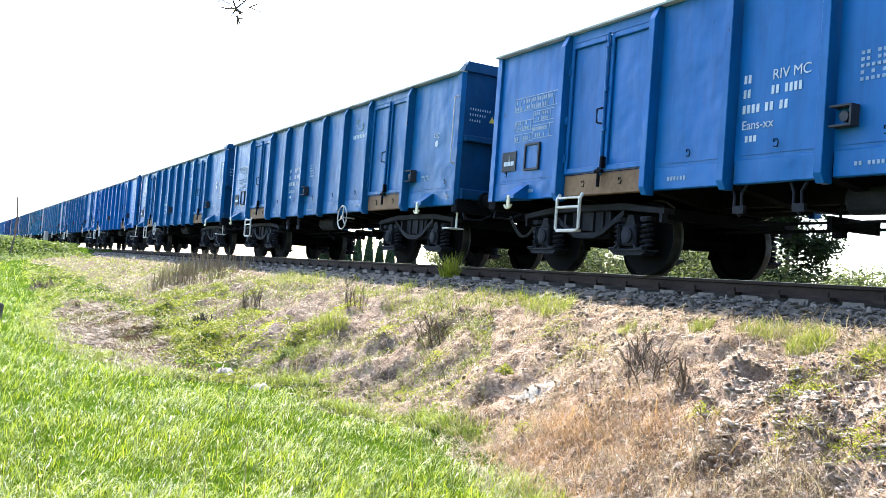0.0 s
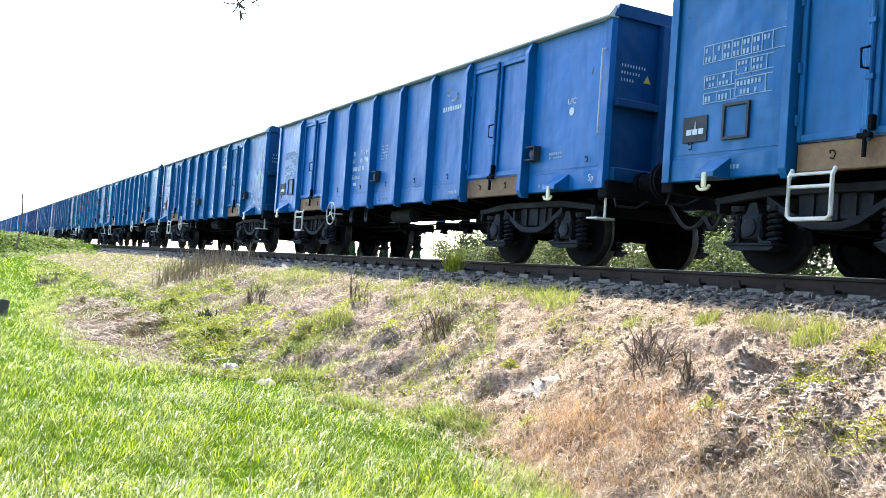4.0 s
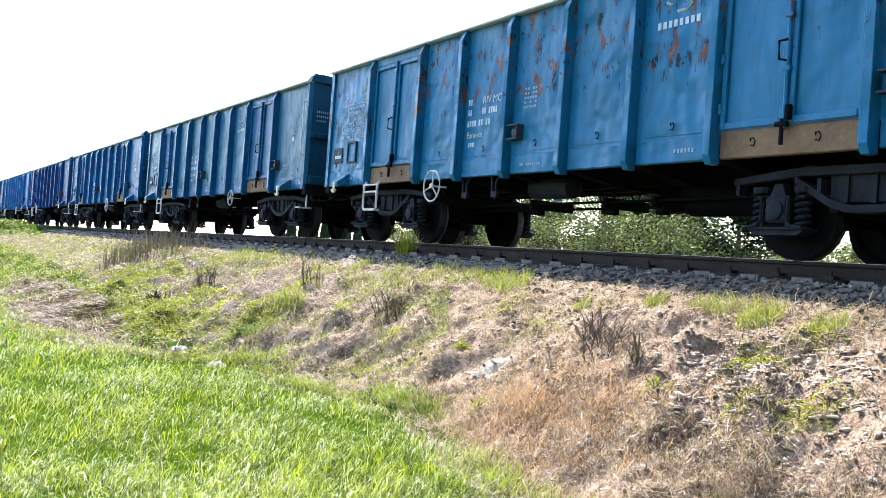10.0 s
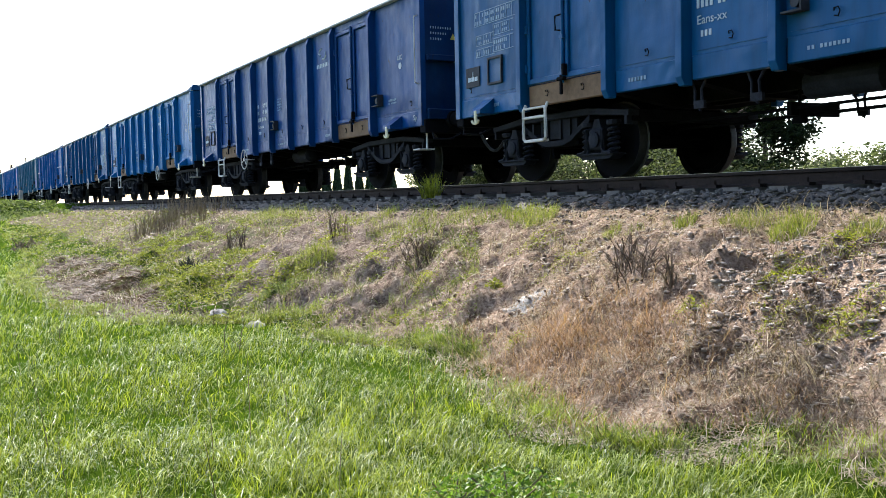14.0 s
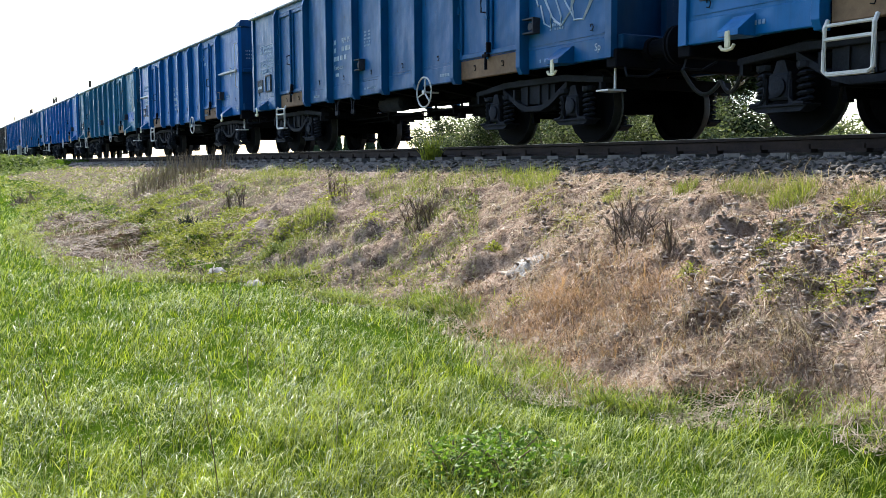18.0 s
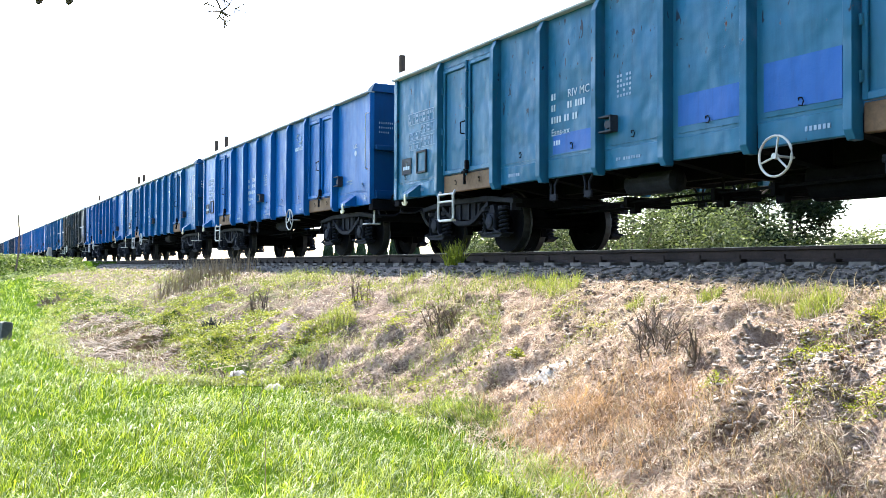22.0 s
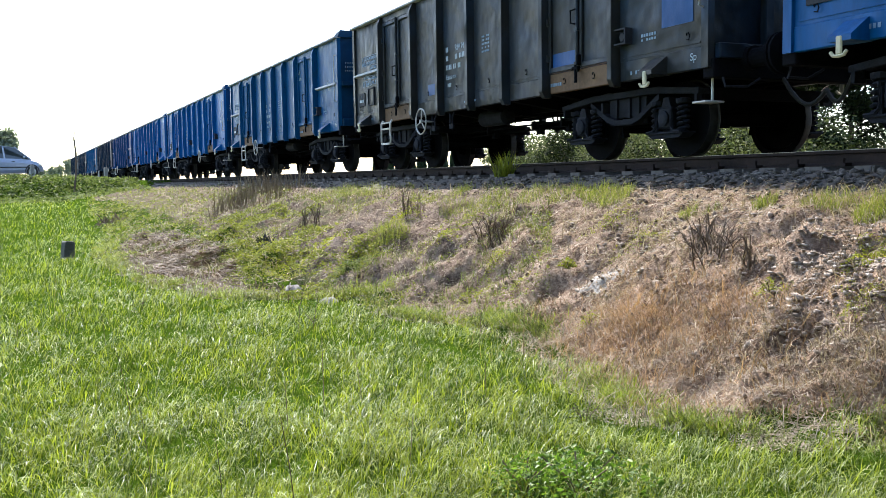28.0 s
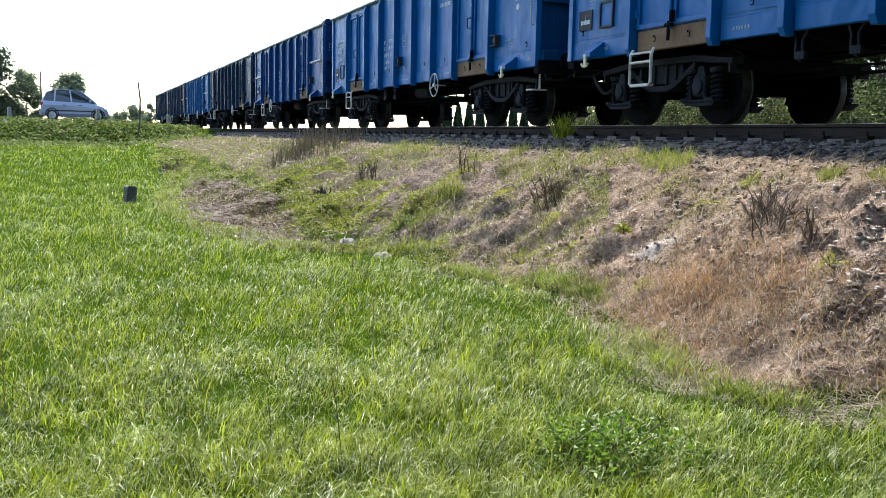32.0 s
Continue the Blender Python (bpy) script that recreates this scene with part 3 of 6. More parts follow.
        rod(bm, (X(1.375), y - 0.03, 1.49), (X(1.47), y - 0.03, 1.49), 0.05, 10)
        # dark colour stands in for the post's shade on the pocket
        part("stake_pocket", bm, M_DARKPLATE, w, "open stake pocket coloured dark for shade")
    # towing hooks under the corners
    for e in (-1, 1):
        y = e * (half - 0.85)
        bm = bmesh.new()
        prism(bm, [(X(1.40), 1.16), (X(1.62), 1.00), (X(1.62), 0.95), (X(1.30), 0.95), (X(1.30), 1.16)], y - 0.13, y + 0.13)
        br = part("tow_bracket", bm, PAINT, w)
        bm = bmesh.new()
        box(bm, X(1.60), X(1.63), y - 0.035, y + 0.035, 0.83, 1.00, 0.012)
        tube(bm, [(X(1.62), y - 0.09, 0.86), (X(1.62), y - 0.06, 0.825), (X(1.62), y, 0.815), (X(1.62), y + 0.06, 0.825), (X(1.62), y + 0.09, 0.86)], 0.017, 6)
        part("tow_hook", bm, M_CREAM, br, "cream-painted towing hook")
    # step frame under the door
    sy = (half - 2.09) * (1 if near else -1)
    bm = bmesh.new()
    tube(bm, [(X(1.46), sy - 0.24, 0.97), (X(1.50), sy - 0.24, 0.90), (X(1.50), sy - 0.24, 0.53), (X(1.50), sy - 0.20, 0.50), (X(1.50), sy + 0.20, 0.50), (X(1.50), sy + 0.24, 0.53), (X(1.50), sy + 0.24, 0.90), (X(1.46), sy + 0.24, 0.97)], 0.022, 6)
    rod(bm, (X(1.50), sy - 0.24, 0.80), (X(1.50), sy + 0.24, 0.80), 0.018, 6)
    rod(bm, (X(1.49), sy - 0.24, 0.92), (X(1.49), sy + 0.24, 0.92), 0.016, 6)
    box(bm, X(1.42), X(1.52), sy - 0.2, sy + 0.2, 0.485, 0.515)
    part("ladder_step", bm, M_PALE, w, "pale bent-bar step")
    # handrail and tread at the corner
    hy = (half - 0.07) * (-1 if near else 1)
    bm = bmesh.new()
    tube(bm, [(X(1.42), hy, 1.62), (X(1.48), hy, 1.64), (X(1.48), hy, 1.7), (X(1.48), hy, 2.62), (X(1.48), hy, 2.68), (X(1.42), hy, 2.70)], 0.011, 6)
    part("handrail", bm, M_PALE, w, "pale corner handrail")
    bm = bmesh.new()
    box(bm, X(1.20), X(1.48), hy - 0.11, hy + 0.11, 0.565, 0.588, 0.005)
    rod(bm, (X(1.28), hy, 0.57), (X(1.28), hy, 0.97), 0.016, 6)
    part("shunter_tread", bm, M_PALE, w, "pale shunter's tread")
    # brackets with brake loops under the sill
    for y in (1.7, 0.95):
        bm = bmesh.new()
        tube(bm, [(X(1.30), y + 0.12, 0.97), (X(1.32), y + 0.05, 0.85), (X(1.33), y + 0.04, 0.70), (X(1.33), y - 0.04, 0.64), (X(1.33), y - 0.06, 0.72), (X(1.32), y - 0.04, 0.86), (X(1.30), y - 0.10, 0.97)], 0.017, 6)
        box(bm, X(1.31), X(1.35), y - 0.10, y + 0.04, 0.66, 0.74)
        part("brake_lever", bm, M_BOGIE, w, "hanging brake changeover lever")


def build_markings(w, half):
    """White stencils, plates and the roundel on the meadow side."""
    s, x = -1, -1.378
    d = half - 6.47
    n0 = 1.66 if half > 6 else 1.02          # where the rows of the number begin
    rnd = random.Random(5)
    row = lambda n, u: [u if rnd.random() > 0.12 else -u for _ in range(n)]
    bm = bmesh.new()
    bars(bm, x, [(n0, 1.985, 0.095, [0.055, 0.055]), (n0, 1.835, 0.095, [0.055, 0.055]), (n0, 1.675, 0.095, row(4, 0.06) + [-0.05] + row(5, 0.06)), (n0 - 0.36, 1.835, 0.095, row(7, 0.055)), (n0, 1.38, 0.07, row(4, 0.055))], s)
    tagged(part("running_stencil", bm, M_MARK, w, "rows of small white stencils"), kind="stuff")
    stencil("RIV MC", 0.145, w, x - 0.003, n0 - 0.36, 1.98, s)
    stencil("Eans-xx", 0.13, w, x - 0.003, n0, 1.51, s)
    stencil("UIC", 0.11, w, x - 0.003, -5.60 - d, 2.10, s)
    stencil("Sp", 0.12, w, -1.389, -6.15 - d, 1.06, s)
    bm = bmesh.new()
    lathe(bm, [(-0.004, 0.055), (0.0, 0.055)], (x, -5.70 - d, 2.0), "x", 16)
    part("approval_roundel", bm, M_MARK, w, "white approval roundel")
    # the operator's emblem as plain shapes, and a bar for its name
    bm = bmesh.new()
    tube(bm, [(x, -2.28, 2.66), (x, -2.20, 2.70), (x, -2.22, 2.76), (x, -2.34, 2.79)], 0.018, 4)
    tube(bm, [(x, -2.52, 2.70), (x, -2.56, 2.64), (x, -2.48, 2.58), (x, -2.36, 2.58)], 0.018, 4)
    part("emblem", bm, M_MARK, w, "white operator's emblem")
    bm = bmesh.new()
    bars(bm, x, [(-2.08, 2.42, 0.085, [0.08] * 8)], s)
    tagged(part("emblem_caption", bm, M_MARK, w, "row of short white bars"), kind="stuff")
    # tables of loads on the end panel: thin frames with rows of small marks
    bm = bmesh.new()
    for y0, y1, z0, z1, cols, rows in ((5.98, 5.04, 2.22, 2.41, 7, 2), (5.95, 5.56, 1.94, 2.08, 2, 2), (5.95, 5.56, 1.78, 1.89, 2, 1), (5.50, 5.10, 2.03, 2.18, 2, 2), (5.50, 5.10, 1.80, 1.98, 1, 2)):
        t = 0.010
        bars(bm, x, [(y0 + d, z0, t, [2 * (y0 - y1)]), (y0 + d, z1, t, [2 * (y0 - y1)])], s)
        for k in range(cols + 1):
            y = y0 + (y1 - y0) * k / cols
            bars(bm, x, [(y + d, z0, (z1 - z0) / 0.9, [2 * t])], s)
            if k < cols:
                for r in range(rows):
                    m = max(1, int((y0 - y1) / cols / 0.055))
                    bars(bm, x, [(y - 0.025 + d, z0 + 0.02 + r * (z1 - z0) / rows, (z1 - z0) / rows * 0.62, [0.048 if rnd.random() > 0.15 else -0.048 for _ in range(m)])], s)
    tagged(part("load_table", bm, M_FAINT, w, "white stencilled load table"), kind="stuff")
    bm = bmesh.new()
    box(bm, x, x - 0.012, 5.86 + d, 6.22 + d, 1.38, 1.66)
    pl = part("route_board", bm, M_DARKPLATE, w, "dark route board")
    bm = bmesh.new()
    for k in range(3):
        y = 6.16 + d - k * 0.09
        box(bm, x - 0.012, x - 0.016, y - 0.075, y, 1.46, 1.52)
    rod(bm, (x - 0.013, 6.03 + d, 1.52), (x - 0.013, 6.03 + d, 1.60), 0.008, 5)
    part("route_symbol", bm, M_MARK, pl)
    bm = bmesh.new()
    box(bm, x, x - 0.008, 5.30 + d, 5.60 + d, 1.38, 1.72)
    holder = part("label_holder", bm, PAINT, w, "dark-framed label holder")
    bm = bmesh.new()
    for y0, y1, z0, z1 in ((5.27, 5.30, 1.36, 1.74), (5.60, 5.63, 1.36, 1.74), (5.30, 5.60, 1.36, 1.39), (5.30, 5.60, 1.71, 1.74)):
        box(bm, x, x - 0.03, y0 + d, y1 + d, z0, z1)
    part("holder_frame", bm, M_DARKPLATE, holder)
    # small tables along the sill
    bm = bmesh.new()
    bars(bm, x, [(n0 - 1.36, 2.05 - k * 0.06, 0.035, row(5, 0.055)) for k in range(5)], s)
    bars(bm, -1.388, [(-5.05 - d, 1.02, 0.05, row(9, 0.05)), (-3.0 + 0.55, 1.05, 0.05, row(6, 0.05)), (2.7, 1.05, 0.05, row(6, 0.05)), (0.3, 1.05, 0.04, row(10, 0.045)), (5.6 + d, 1.05, 0.05, row(5, 0.05))], s)
    bars(bm, x, [(-5.25 - d, 1.45, 0.04, row(6, 0.05)), (-5.25 - d, 1.40, 0.03, row(6, 0.05))], s)
    tagged(part("sill_stencil", bm, M_FAINT, w, "small white stencils"), kind="stuff")


def build_ends(w, half):
    for e in (-1, 1):
        Y = lambda d: e * d
        bm = bmesh.new()
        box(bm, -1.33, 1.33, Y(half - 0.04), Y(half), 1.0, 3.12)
        wall = part("end_wall", bm, PAINT, w, "recessed end wall coloured darker for shade")
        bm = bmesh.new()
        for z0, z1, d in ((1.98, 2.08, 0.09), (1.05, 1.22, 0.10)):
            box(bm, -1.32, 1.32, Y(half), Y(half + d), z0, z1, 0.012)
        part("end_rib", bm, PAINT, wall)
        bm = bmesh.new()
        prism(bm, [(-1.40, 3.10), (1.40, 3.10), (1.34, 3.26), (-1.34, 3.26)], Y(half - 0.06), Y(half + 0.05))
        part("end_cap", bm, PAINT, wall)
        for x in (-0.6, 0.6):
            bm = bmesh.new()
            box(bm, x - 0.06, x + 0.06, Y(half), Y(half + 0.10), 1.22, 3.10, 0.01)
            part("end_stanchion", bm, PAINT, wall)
        bm = bmesh.new()
        prism(bm, [(-0.86, 2.34), (-0.75, 2.34), (-0.805, 2.44)], Y(half + 0.001), Y(half + 0.006))
        part("warning_sign", bm, M_YELLOW, wall, "yellow warning triangle")
        bm = bmesh.new()
        for k in range(3):
            for j in range(9 - 2 * k):
                box(bm, -1.22 + j * 0.045, -1.207 + j * 0.045, Y(half + 0.001), Y(half + 0.005), 2.50 - k * 0.09, 2.535 - k * 0.09)
        tagged(part("end_stencil", bm, M_MARK, wall), kind="stuff")
        bm = bmesh.new()
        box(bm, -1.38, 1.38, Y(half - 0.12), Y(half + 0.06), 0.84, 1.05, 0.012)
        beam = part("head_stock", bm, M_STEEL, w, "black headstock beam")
        for x in (-0.875, 0.875):
            bm = bmesh.new()
            lathe(bm, [(0, 0.135), (Y(0.10), 0.135), (Y(0.10), 0.11), (Y(0.34), 0.11), (Y(0.34), 0.085), (Y(0.45), 0.085)], (x, Y(half + 0.06), 1.06), "y", 16)
            bf = part("buffer", bm, M_STEEL, w, "round sprung buffer")
            bm = bmesh.new()
            lathe(bm, [(0, 0.10), (Y(0.03), 0.225), (Y(0.06), 0.225), (Y(0.075), 0.18)], (x, Y(half + 0.475), 1.06), "y", 20)
            part("buffer_head", bm, M_STEEL, bf)
        bm = bmesh.new()
        box(bm, -0.05, 0.05, Y(half), Y(half + 0.3), 0.98, 1.10, 0.01)
        tube(bm, [(0, Y(half + 0.2), 1.05), (0, Y(half + 0.40), 0.98), (0, Y(half + 0.55), 0.95)], 0.04, 6)
        part("draw_hook", bm, M_STEEL, w, "draw hook and screw coupling")
        for x in (-0.35,):
            bm = bmesh.new()
            tube(bm, [(x * (1 - 0.4 * k / 9), Y(half + 0.05 + 0.5 * k / 9), 0.86 - 0.32 * math.sin(math.pi * k / 9 * 0.82)) for k in range(10)], 0.026, 6)
            part("brake_hose", bm, M_RUBBER, w, "black rubber brake hose")
        bm = bmesh.new()
        tube(bm, [(-1.25, Y(half + 0.06), 0.84), (-1.25, Y(half + 0.1), 0.74), (-0.95, Y(half + 0.12), 0.74), (-0.75, Y(half + 0.1), 0.84)], 0.016, 5)
        part("coupling_handle", bm, M_BOGIE, w)


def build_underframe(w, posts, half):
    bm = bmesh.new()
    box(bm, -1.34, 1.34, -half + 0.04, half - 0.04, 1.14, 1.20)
    part("floor_plate", bm, M_STEEL, w, "near-black steel wagon floor")
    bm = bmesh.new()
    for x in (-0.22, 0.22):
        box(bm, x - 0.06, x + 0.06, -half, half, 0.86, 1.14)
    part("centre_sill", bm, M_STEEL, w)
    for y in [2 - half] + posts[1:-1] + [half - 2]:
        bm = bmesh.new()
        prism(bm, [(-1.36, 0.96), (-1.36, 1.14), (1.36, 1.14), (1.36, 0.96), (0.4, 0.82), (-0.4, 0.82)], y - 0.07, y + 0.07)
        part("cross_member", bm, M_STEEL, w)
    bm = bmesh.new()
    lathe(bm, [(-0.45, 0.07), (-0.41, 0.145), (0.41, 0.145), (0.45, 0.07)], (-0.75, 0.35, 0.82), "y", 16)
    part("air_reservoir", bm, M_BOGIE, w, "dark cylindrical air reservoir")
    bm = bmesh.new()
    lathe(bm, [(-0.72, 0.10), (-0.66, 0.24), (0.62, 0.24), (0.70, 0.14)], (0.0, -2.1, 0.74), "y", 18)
    part("brake_tank", bm, M_STEEL, w, "black tank under the floor")
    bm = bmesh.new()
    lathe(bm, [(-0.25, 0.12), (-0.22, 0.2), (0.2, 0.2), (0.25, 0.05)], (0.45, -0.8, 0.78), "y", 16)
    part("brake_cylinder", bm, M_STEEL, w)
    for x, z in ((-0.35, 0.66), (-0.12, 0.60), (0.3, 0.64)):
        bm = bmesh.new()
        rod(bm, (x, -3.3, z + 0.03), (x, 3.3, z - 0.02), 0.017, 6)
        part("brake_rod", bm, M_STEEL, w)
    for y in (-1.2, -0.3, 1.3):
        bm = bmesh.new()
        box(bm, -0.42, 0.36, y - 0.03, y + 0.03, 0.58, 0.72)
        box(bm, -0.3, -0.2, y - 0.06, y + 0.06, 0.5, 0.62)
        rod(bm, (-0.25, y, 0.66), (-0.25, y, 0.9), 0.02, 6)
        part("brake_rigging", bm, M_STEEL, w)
    # hand brake wheel on the meadow side
    bm = bmesh.new()
    ring = [(-1.56, math.cos(a) * 0.255, math.sin(a) * 0.255) for a in [k * math.tau / 24 for k in range(25)]]
    tube(bm, ring, 0.0145, 6)
    for k in range(3):
        a = math.pi / 2 + k * math.tau / 3 + 0.2
        rod(bm, (-1.55, 0, 0), (-1.56, math.cos(a) * 0.25, math.sin(a) * 0.25), 0.013, 5)
    rod(bm, (-1.58, 0, 0), (-1.54, 0, 0), 0.04, 8)
    rod(bm, (-1.55, 0, 0), (-1.30, 0, 0), 0.016, 6)
    hw = part("hand_wheel", bm, M_PALE, w, "pale three-spoked hand brake wheel")
    hw.location = (0, -2.24, 0.83)


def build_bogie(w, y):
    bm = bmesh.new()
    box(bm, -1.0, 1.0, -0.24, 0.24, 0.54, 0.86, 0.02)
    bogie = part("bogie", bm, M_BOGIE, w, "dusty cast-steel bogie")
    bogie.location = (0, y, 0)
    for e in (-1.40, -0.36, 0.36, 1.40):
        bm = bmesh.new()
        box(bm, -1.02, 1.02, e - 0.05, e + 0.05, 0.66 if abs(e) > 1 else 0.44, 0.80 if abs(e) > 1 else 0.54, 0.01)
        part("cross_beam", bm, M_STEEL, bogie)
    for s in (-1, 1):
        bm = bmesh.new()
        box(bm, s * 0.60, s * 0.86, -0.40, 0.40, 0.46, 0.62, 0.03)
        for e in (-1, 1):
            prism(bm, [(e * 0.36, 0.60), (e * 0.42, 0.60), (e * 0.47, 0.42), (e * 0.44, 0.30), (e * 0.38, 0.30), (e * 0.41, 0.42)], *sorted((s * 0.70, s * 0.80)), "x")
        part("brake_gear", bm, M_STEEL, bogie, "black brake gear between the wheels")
        bm = bmesh.new()
        a, b = sorted((s * 0.93, s * 1.10))
        # top bar, sagging lower bar and the two struts between them
        prism(bm, [(-1.46, 0.72), (-1.46, 0.79), (-0.70, 0.875), (0.70, 0.875), (1.46, 0.79), (1.46, 0.72), (0.66, 0.79), (-0.66, 0.79)], a, b, "x")
        low = [(-0.74, 0.79), (-0.58, 0.70), (-0.36, 0.57), (-0.16, 0.51), (0.16, 0.51), (0.36, 0.57), (0.58, 0.70), (0.74, 0.79)]
        prism(bm, low + [(p, q - 0.075) for p, q in low[::-1]], a, b, "x")
        for o in (-0.28, -0.08, 0.20):
            box(bm, s * 0.99, s * 1.05, o, o + 0.05, 0.53, 0.80)
        box(bm, s * 0.98, s * 1.02, -0.40, 0.40, 0.54, 0.80)
        for o in (-1.42, -0.48, 0.46, 1.40):
            box(bm, a, b, o - 0.012, o + 0.03, 0.62 if abs(o) > 1 else 0.60, 0.76)
        bmesh.ops.bevel(bm, geom=[e for e in bm.edges if e.calc_length() > 0.3], offset=0.008, segments=1, affect="EDGES")
        part("side_frame", bm, M_BOGIE, bogie, "fish-bellied bogie side frame")
    for s in (-1, 1):
        for a in (-0.9, 0.9):
            bm = bmesh.new()
            box(bm, s * 0.94, s * 1.15, a - 0.13, a + 0.13, 0.34, 0.60, 0.025)
            prism(bm, [(a - 0.09, 0.60), (a + 0.09, 0.60), (a + 0.045, 0.72), (a - 0.045, 0.72)], *sorted((s * 0.98, s * 1.12)), "x")
            lathe(bm, [(0, 0.095), (s * 0.025, 0.095), (s * 0.035, 0.06)], (s * 1.15, a, 0.465), "x", 14)
            part("axle_box", bm, M_BOGIE, bogie, "square axle box with a round cover")
            bm = bmesh.new()
            box(bm, s * 0.93, s * 1.17, a - 0.33, a + 0.33, 0.275, 0.30, 0.006)
            for o in (-0.15, 0.15):
                box(bm, s * 1.13, s * 1.16, a + o - 0.02, a + o + 0.02, 0.28, 0.55)
            tube(bm, [(s * 1.165, a - 0.16, 0.60), (s * 1.17, a - 0.15, 0.36), (s * 1.17, a - 0.20, 0.31), (s * 1.17, a - 0.32, 0.30)], 0.016, 5)
            tube(bm, [(s * 1.165, a + 0.16, 0.60), (s * 1.17, a + 0.15, 0.36), (s * 1.17, a + 0.20, 0.31), (s * 1.17, a + 0.32, 0.30)], 0.016, 5)
            prism(bm, [(a - 0.33, 0.275), (a + 0.33, 0.275), (a + 0.25, 0.225), (a - 0.25, 0.225)], *sorted((s * 0.96, s * 1.14)), "x")
            part("spring_tray", bm, M_BOGIE, bogie)
            for o in (-0.24, 0.24):
                bm = bmesh.new()
                n = 42
                tube(bm, [(s * 1.05 + math.cos(k * 0.85) * 0.07, a + o + math.sin(k * 0.85) * 0.07, 0.30 + 0.36 * k / n) for k in range(n + 1)], 0.021, 4)
                lathe(bm, [(0, 0.09), (0.05, 0.095), (0.06, 0.05)], (s * 1.05, a + o, 0.64), "z", 10)
                part("coil_spring", bm, M_BOGIE, bogie)


def build_wheelset(w, y):
    bm = bmesh.new()
    rod(bm, (-1.0, 0, 0), (1.0, 0, 0), 0.08, 10)
    for s in (-1, 1):
        prof = [(-0.07, 0.40), (-0.065, 0.455), (-0.05, 0.46), (0.055, 0.465), (0.062, 0.49), (0.075, 0.485), (0.075, 0.40), (0.02, 0.36), (0.015, 0.16), (0.06, 0.14), (-0.09, 0.14), (-0.02, 0.17), (-0.02, 0.36)]
        lathe(bm, [(-s * o, r) for o, r in prof] + [(-s * -0.07, 0.40)], (s * 0.765, 0, 0), "x", 26)
    for f in bm.faces:
        r = math.hypot(f.calc_center_median().y, f.calc_center_median().z)
        f.material_index = int(r > 0.44 and abs(f.calc_center_median().x) < 0.83)
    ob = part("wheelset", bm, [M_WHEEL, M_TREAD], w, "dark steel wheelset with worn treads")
    ob.location = (0, y, 0.46)
    return ob


def build_wagon(posts, half):
    w = new("open_wagon")
    w.empty_display_size = 0.5
    for s in (-1, 1):
        build_side(w, s, posts, half)
    build_ends(w, half)
    build_underframe(w, posts, half)
    build_markings(w, half)
    if half < 6:
        # the short wagons carry a rib across their end panels
        for y0, y1 in ((-half + 0.1, posts[0] - 0.07), (posts[-1] + 0.07, half - 0.1)):
            bm = bmesh.new()
            prism(bm, [(-1.375, 2.02), (-1.375, 2.10), (-1.45, 2.07), (-1.45, 2.03)], y0, y1)
            part("panel_rib", bm, M_CHORD, w, "pale rib across the end panel")
    for y in (2 - half + 0.03 - 0.06, half - 2 - 0.03 + 0.06):
        build_bogie(w, y)
        for a in (-0.9, 0.9):
            build_wheelset(w, y + a)
    return w


# colour (linear), soundness of the paint (1 whole, 0 flaked), label
BRIGHT = ((0.0011, 0.0868, 0.2737), 0.95, "bright blue steel open wagon with white stencils")
MIDBLUE = ((0.0015, 0.0800, 0.2200), 0.85, "mid-blue steel open wagon with white stencils")
PALEBLUE = ((0.0030, 0.0905, 0.2102), 0.78, "faded pale blue steel open wagon, scuffed")
DENTED = ((0.0019, 0.0779, 0.2102), 0.80, "dented dull blue steel open wagon")
FLAKED = ((0.0064, 0.1078, 0.2150), 0.33, "pale blue open wagon with flaking, rust-patched paint")
TEAL = ((0.0124, 0.0974, 0.1711), 0.60, "faded teal-grey steel open wagon")
GREY = ((0.0261, 0.0272, 0.0264), 0.66, "weathered dark grey steel open wagon")
# for far wagons: shade of the post sides at grazing view, put into the colour
DARK = ((0.006, 0.020, 0.050), 0.80, "far blue-black steel open wagon, shade in its colour")
NAVY = ((0.0009, 0.0396, 0.1557), 0.85, "deep blue steel open wagon")
TRAIN = [BRIGHT, BRIGHT, MIDBLUE, MIDBLUE, BRIGHT, DENTED, PALEBLUE, FLAKED, TEAL, MIDBLUE, NAVY, MIDBLUE, MIDBLUE, BRIGHT, TEAL, BRIGHT, DENTED, BRIGHT, GREY, DENTED, BRIGHT, BRIGHT, NAVY, DARK, DENTED, DARK, DARK]
IS_SHORT = {13, 18, 19, 22, 24, 25}
WHEEL_FAR = {3, 4, 5, 7, 10, 16, 17, 18, 19, 22, 25}     # wagons whose hand wheel sits towards the far end
FIRST_Y = -8.947                          # centre of the first wagon at the start


TONE = {8: 0.88, 9: 0.78, 10: 0.9, 11: 1.18, 12: 0.78, 13: 0.9, 17: 0.82, 19: 0.85}     # factors that scale single wagons' colours paler or deeper


def place(i):
    """Where the centre of wagon i stands along the track at the start."""
    return FIRST_Y + PITCH * i - SHORTER * (sum(k < i for k in IS_SHORT) + 0.5 * (i in IS_SHORT))


def patch(w, y0, y1, z0, z1, rgb):
    """A touched-up rectangle of fresh paint on a side panel."""
    bm = bmesh.new()
    box(bm, -1.3755, -1.381, y0, y1, z0, z1)
    ob = part("paint_patch", bm, PAINT, w, "fresh bright blue paint patch")
    ob.color = (*rgb, 0.95)


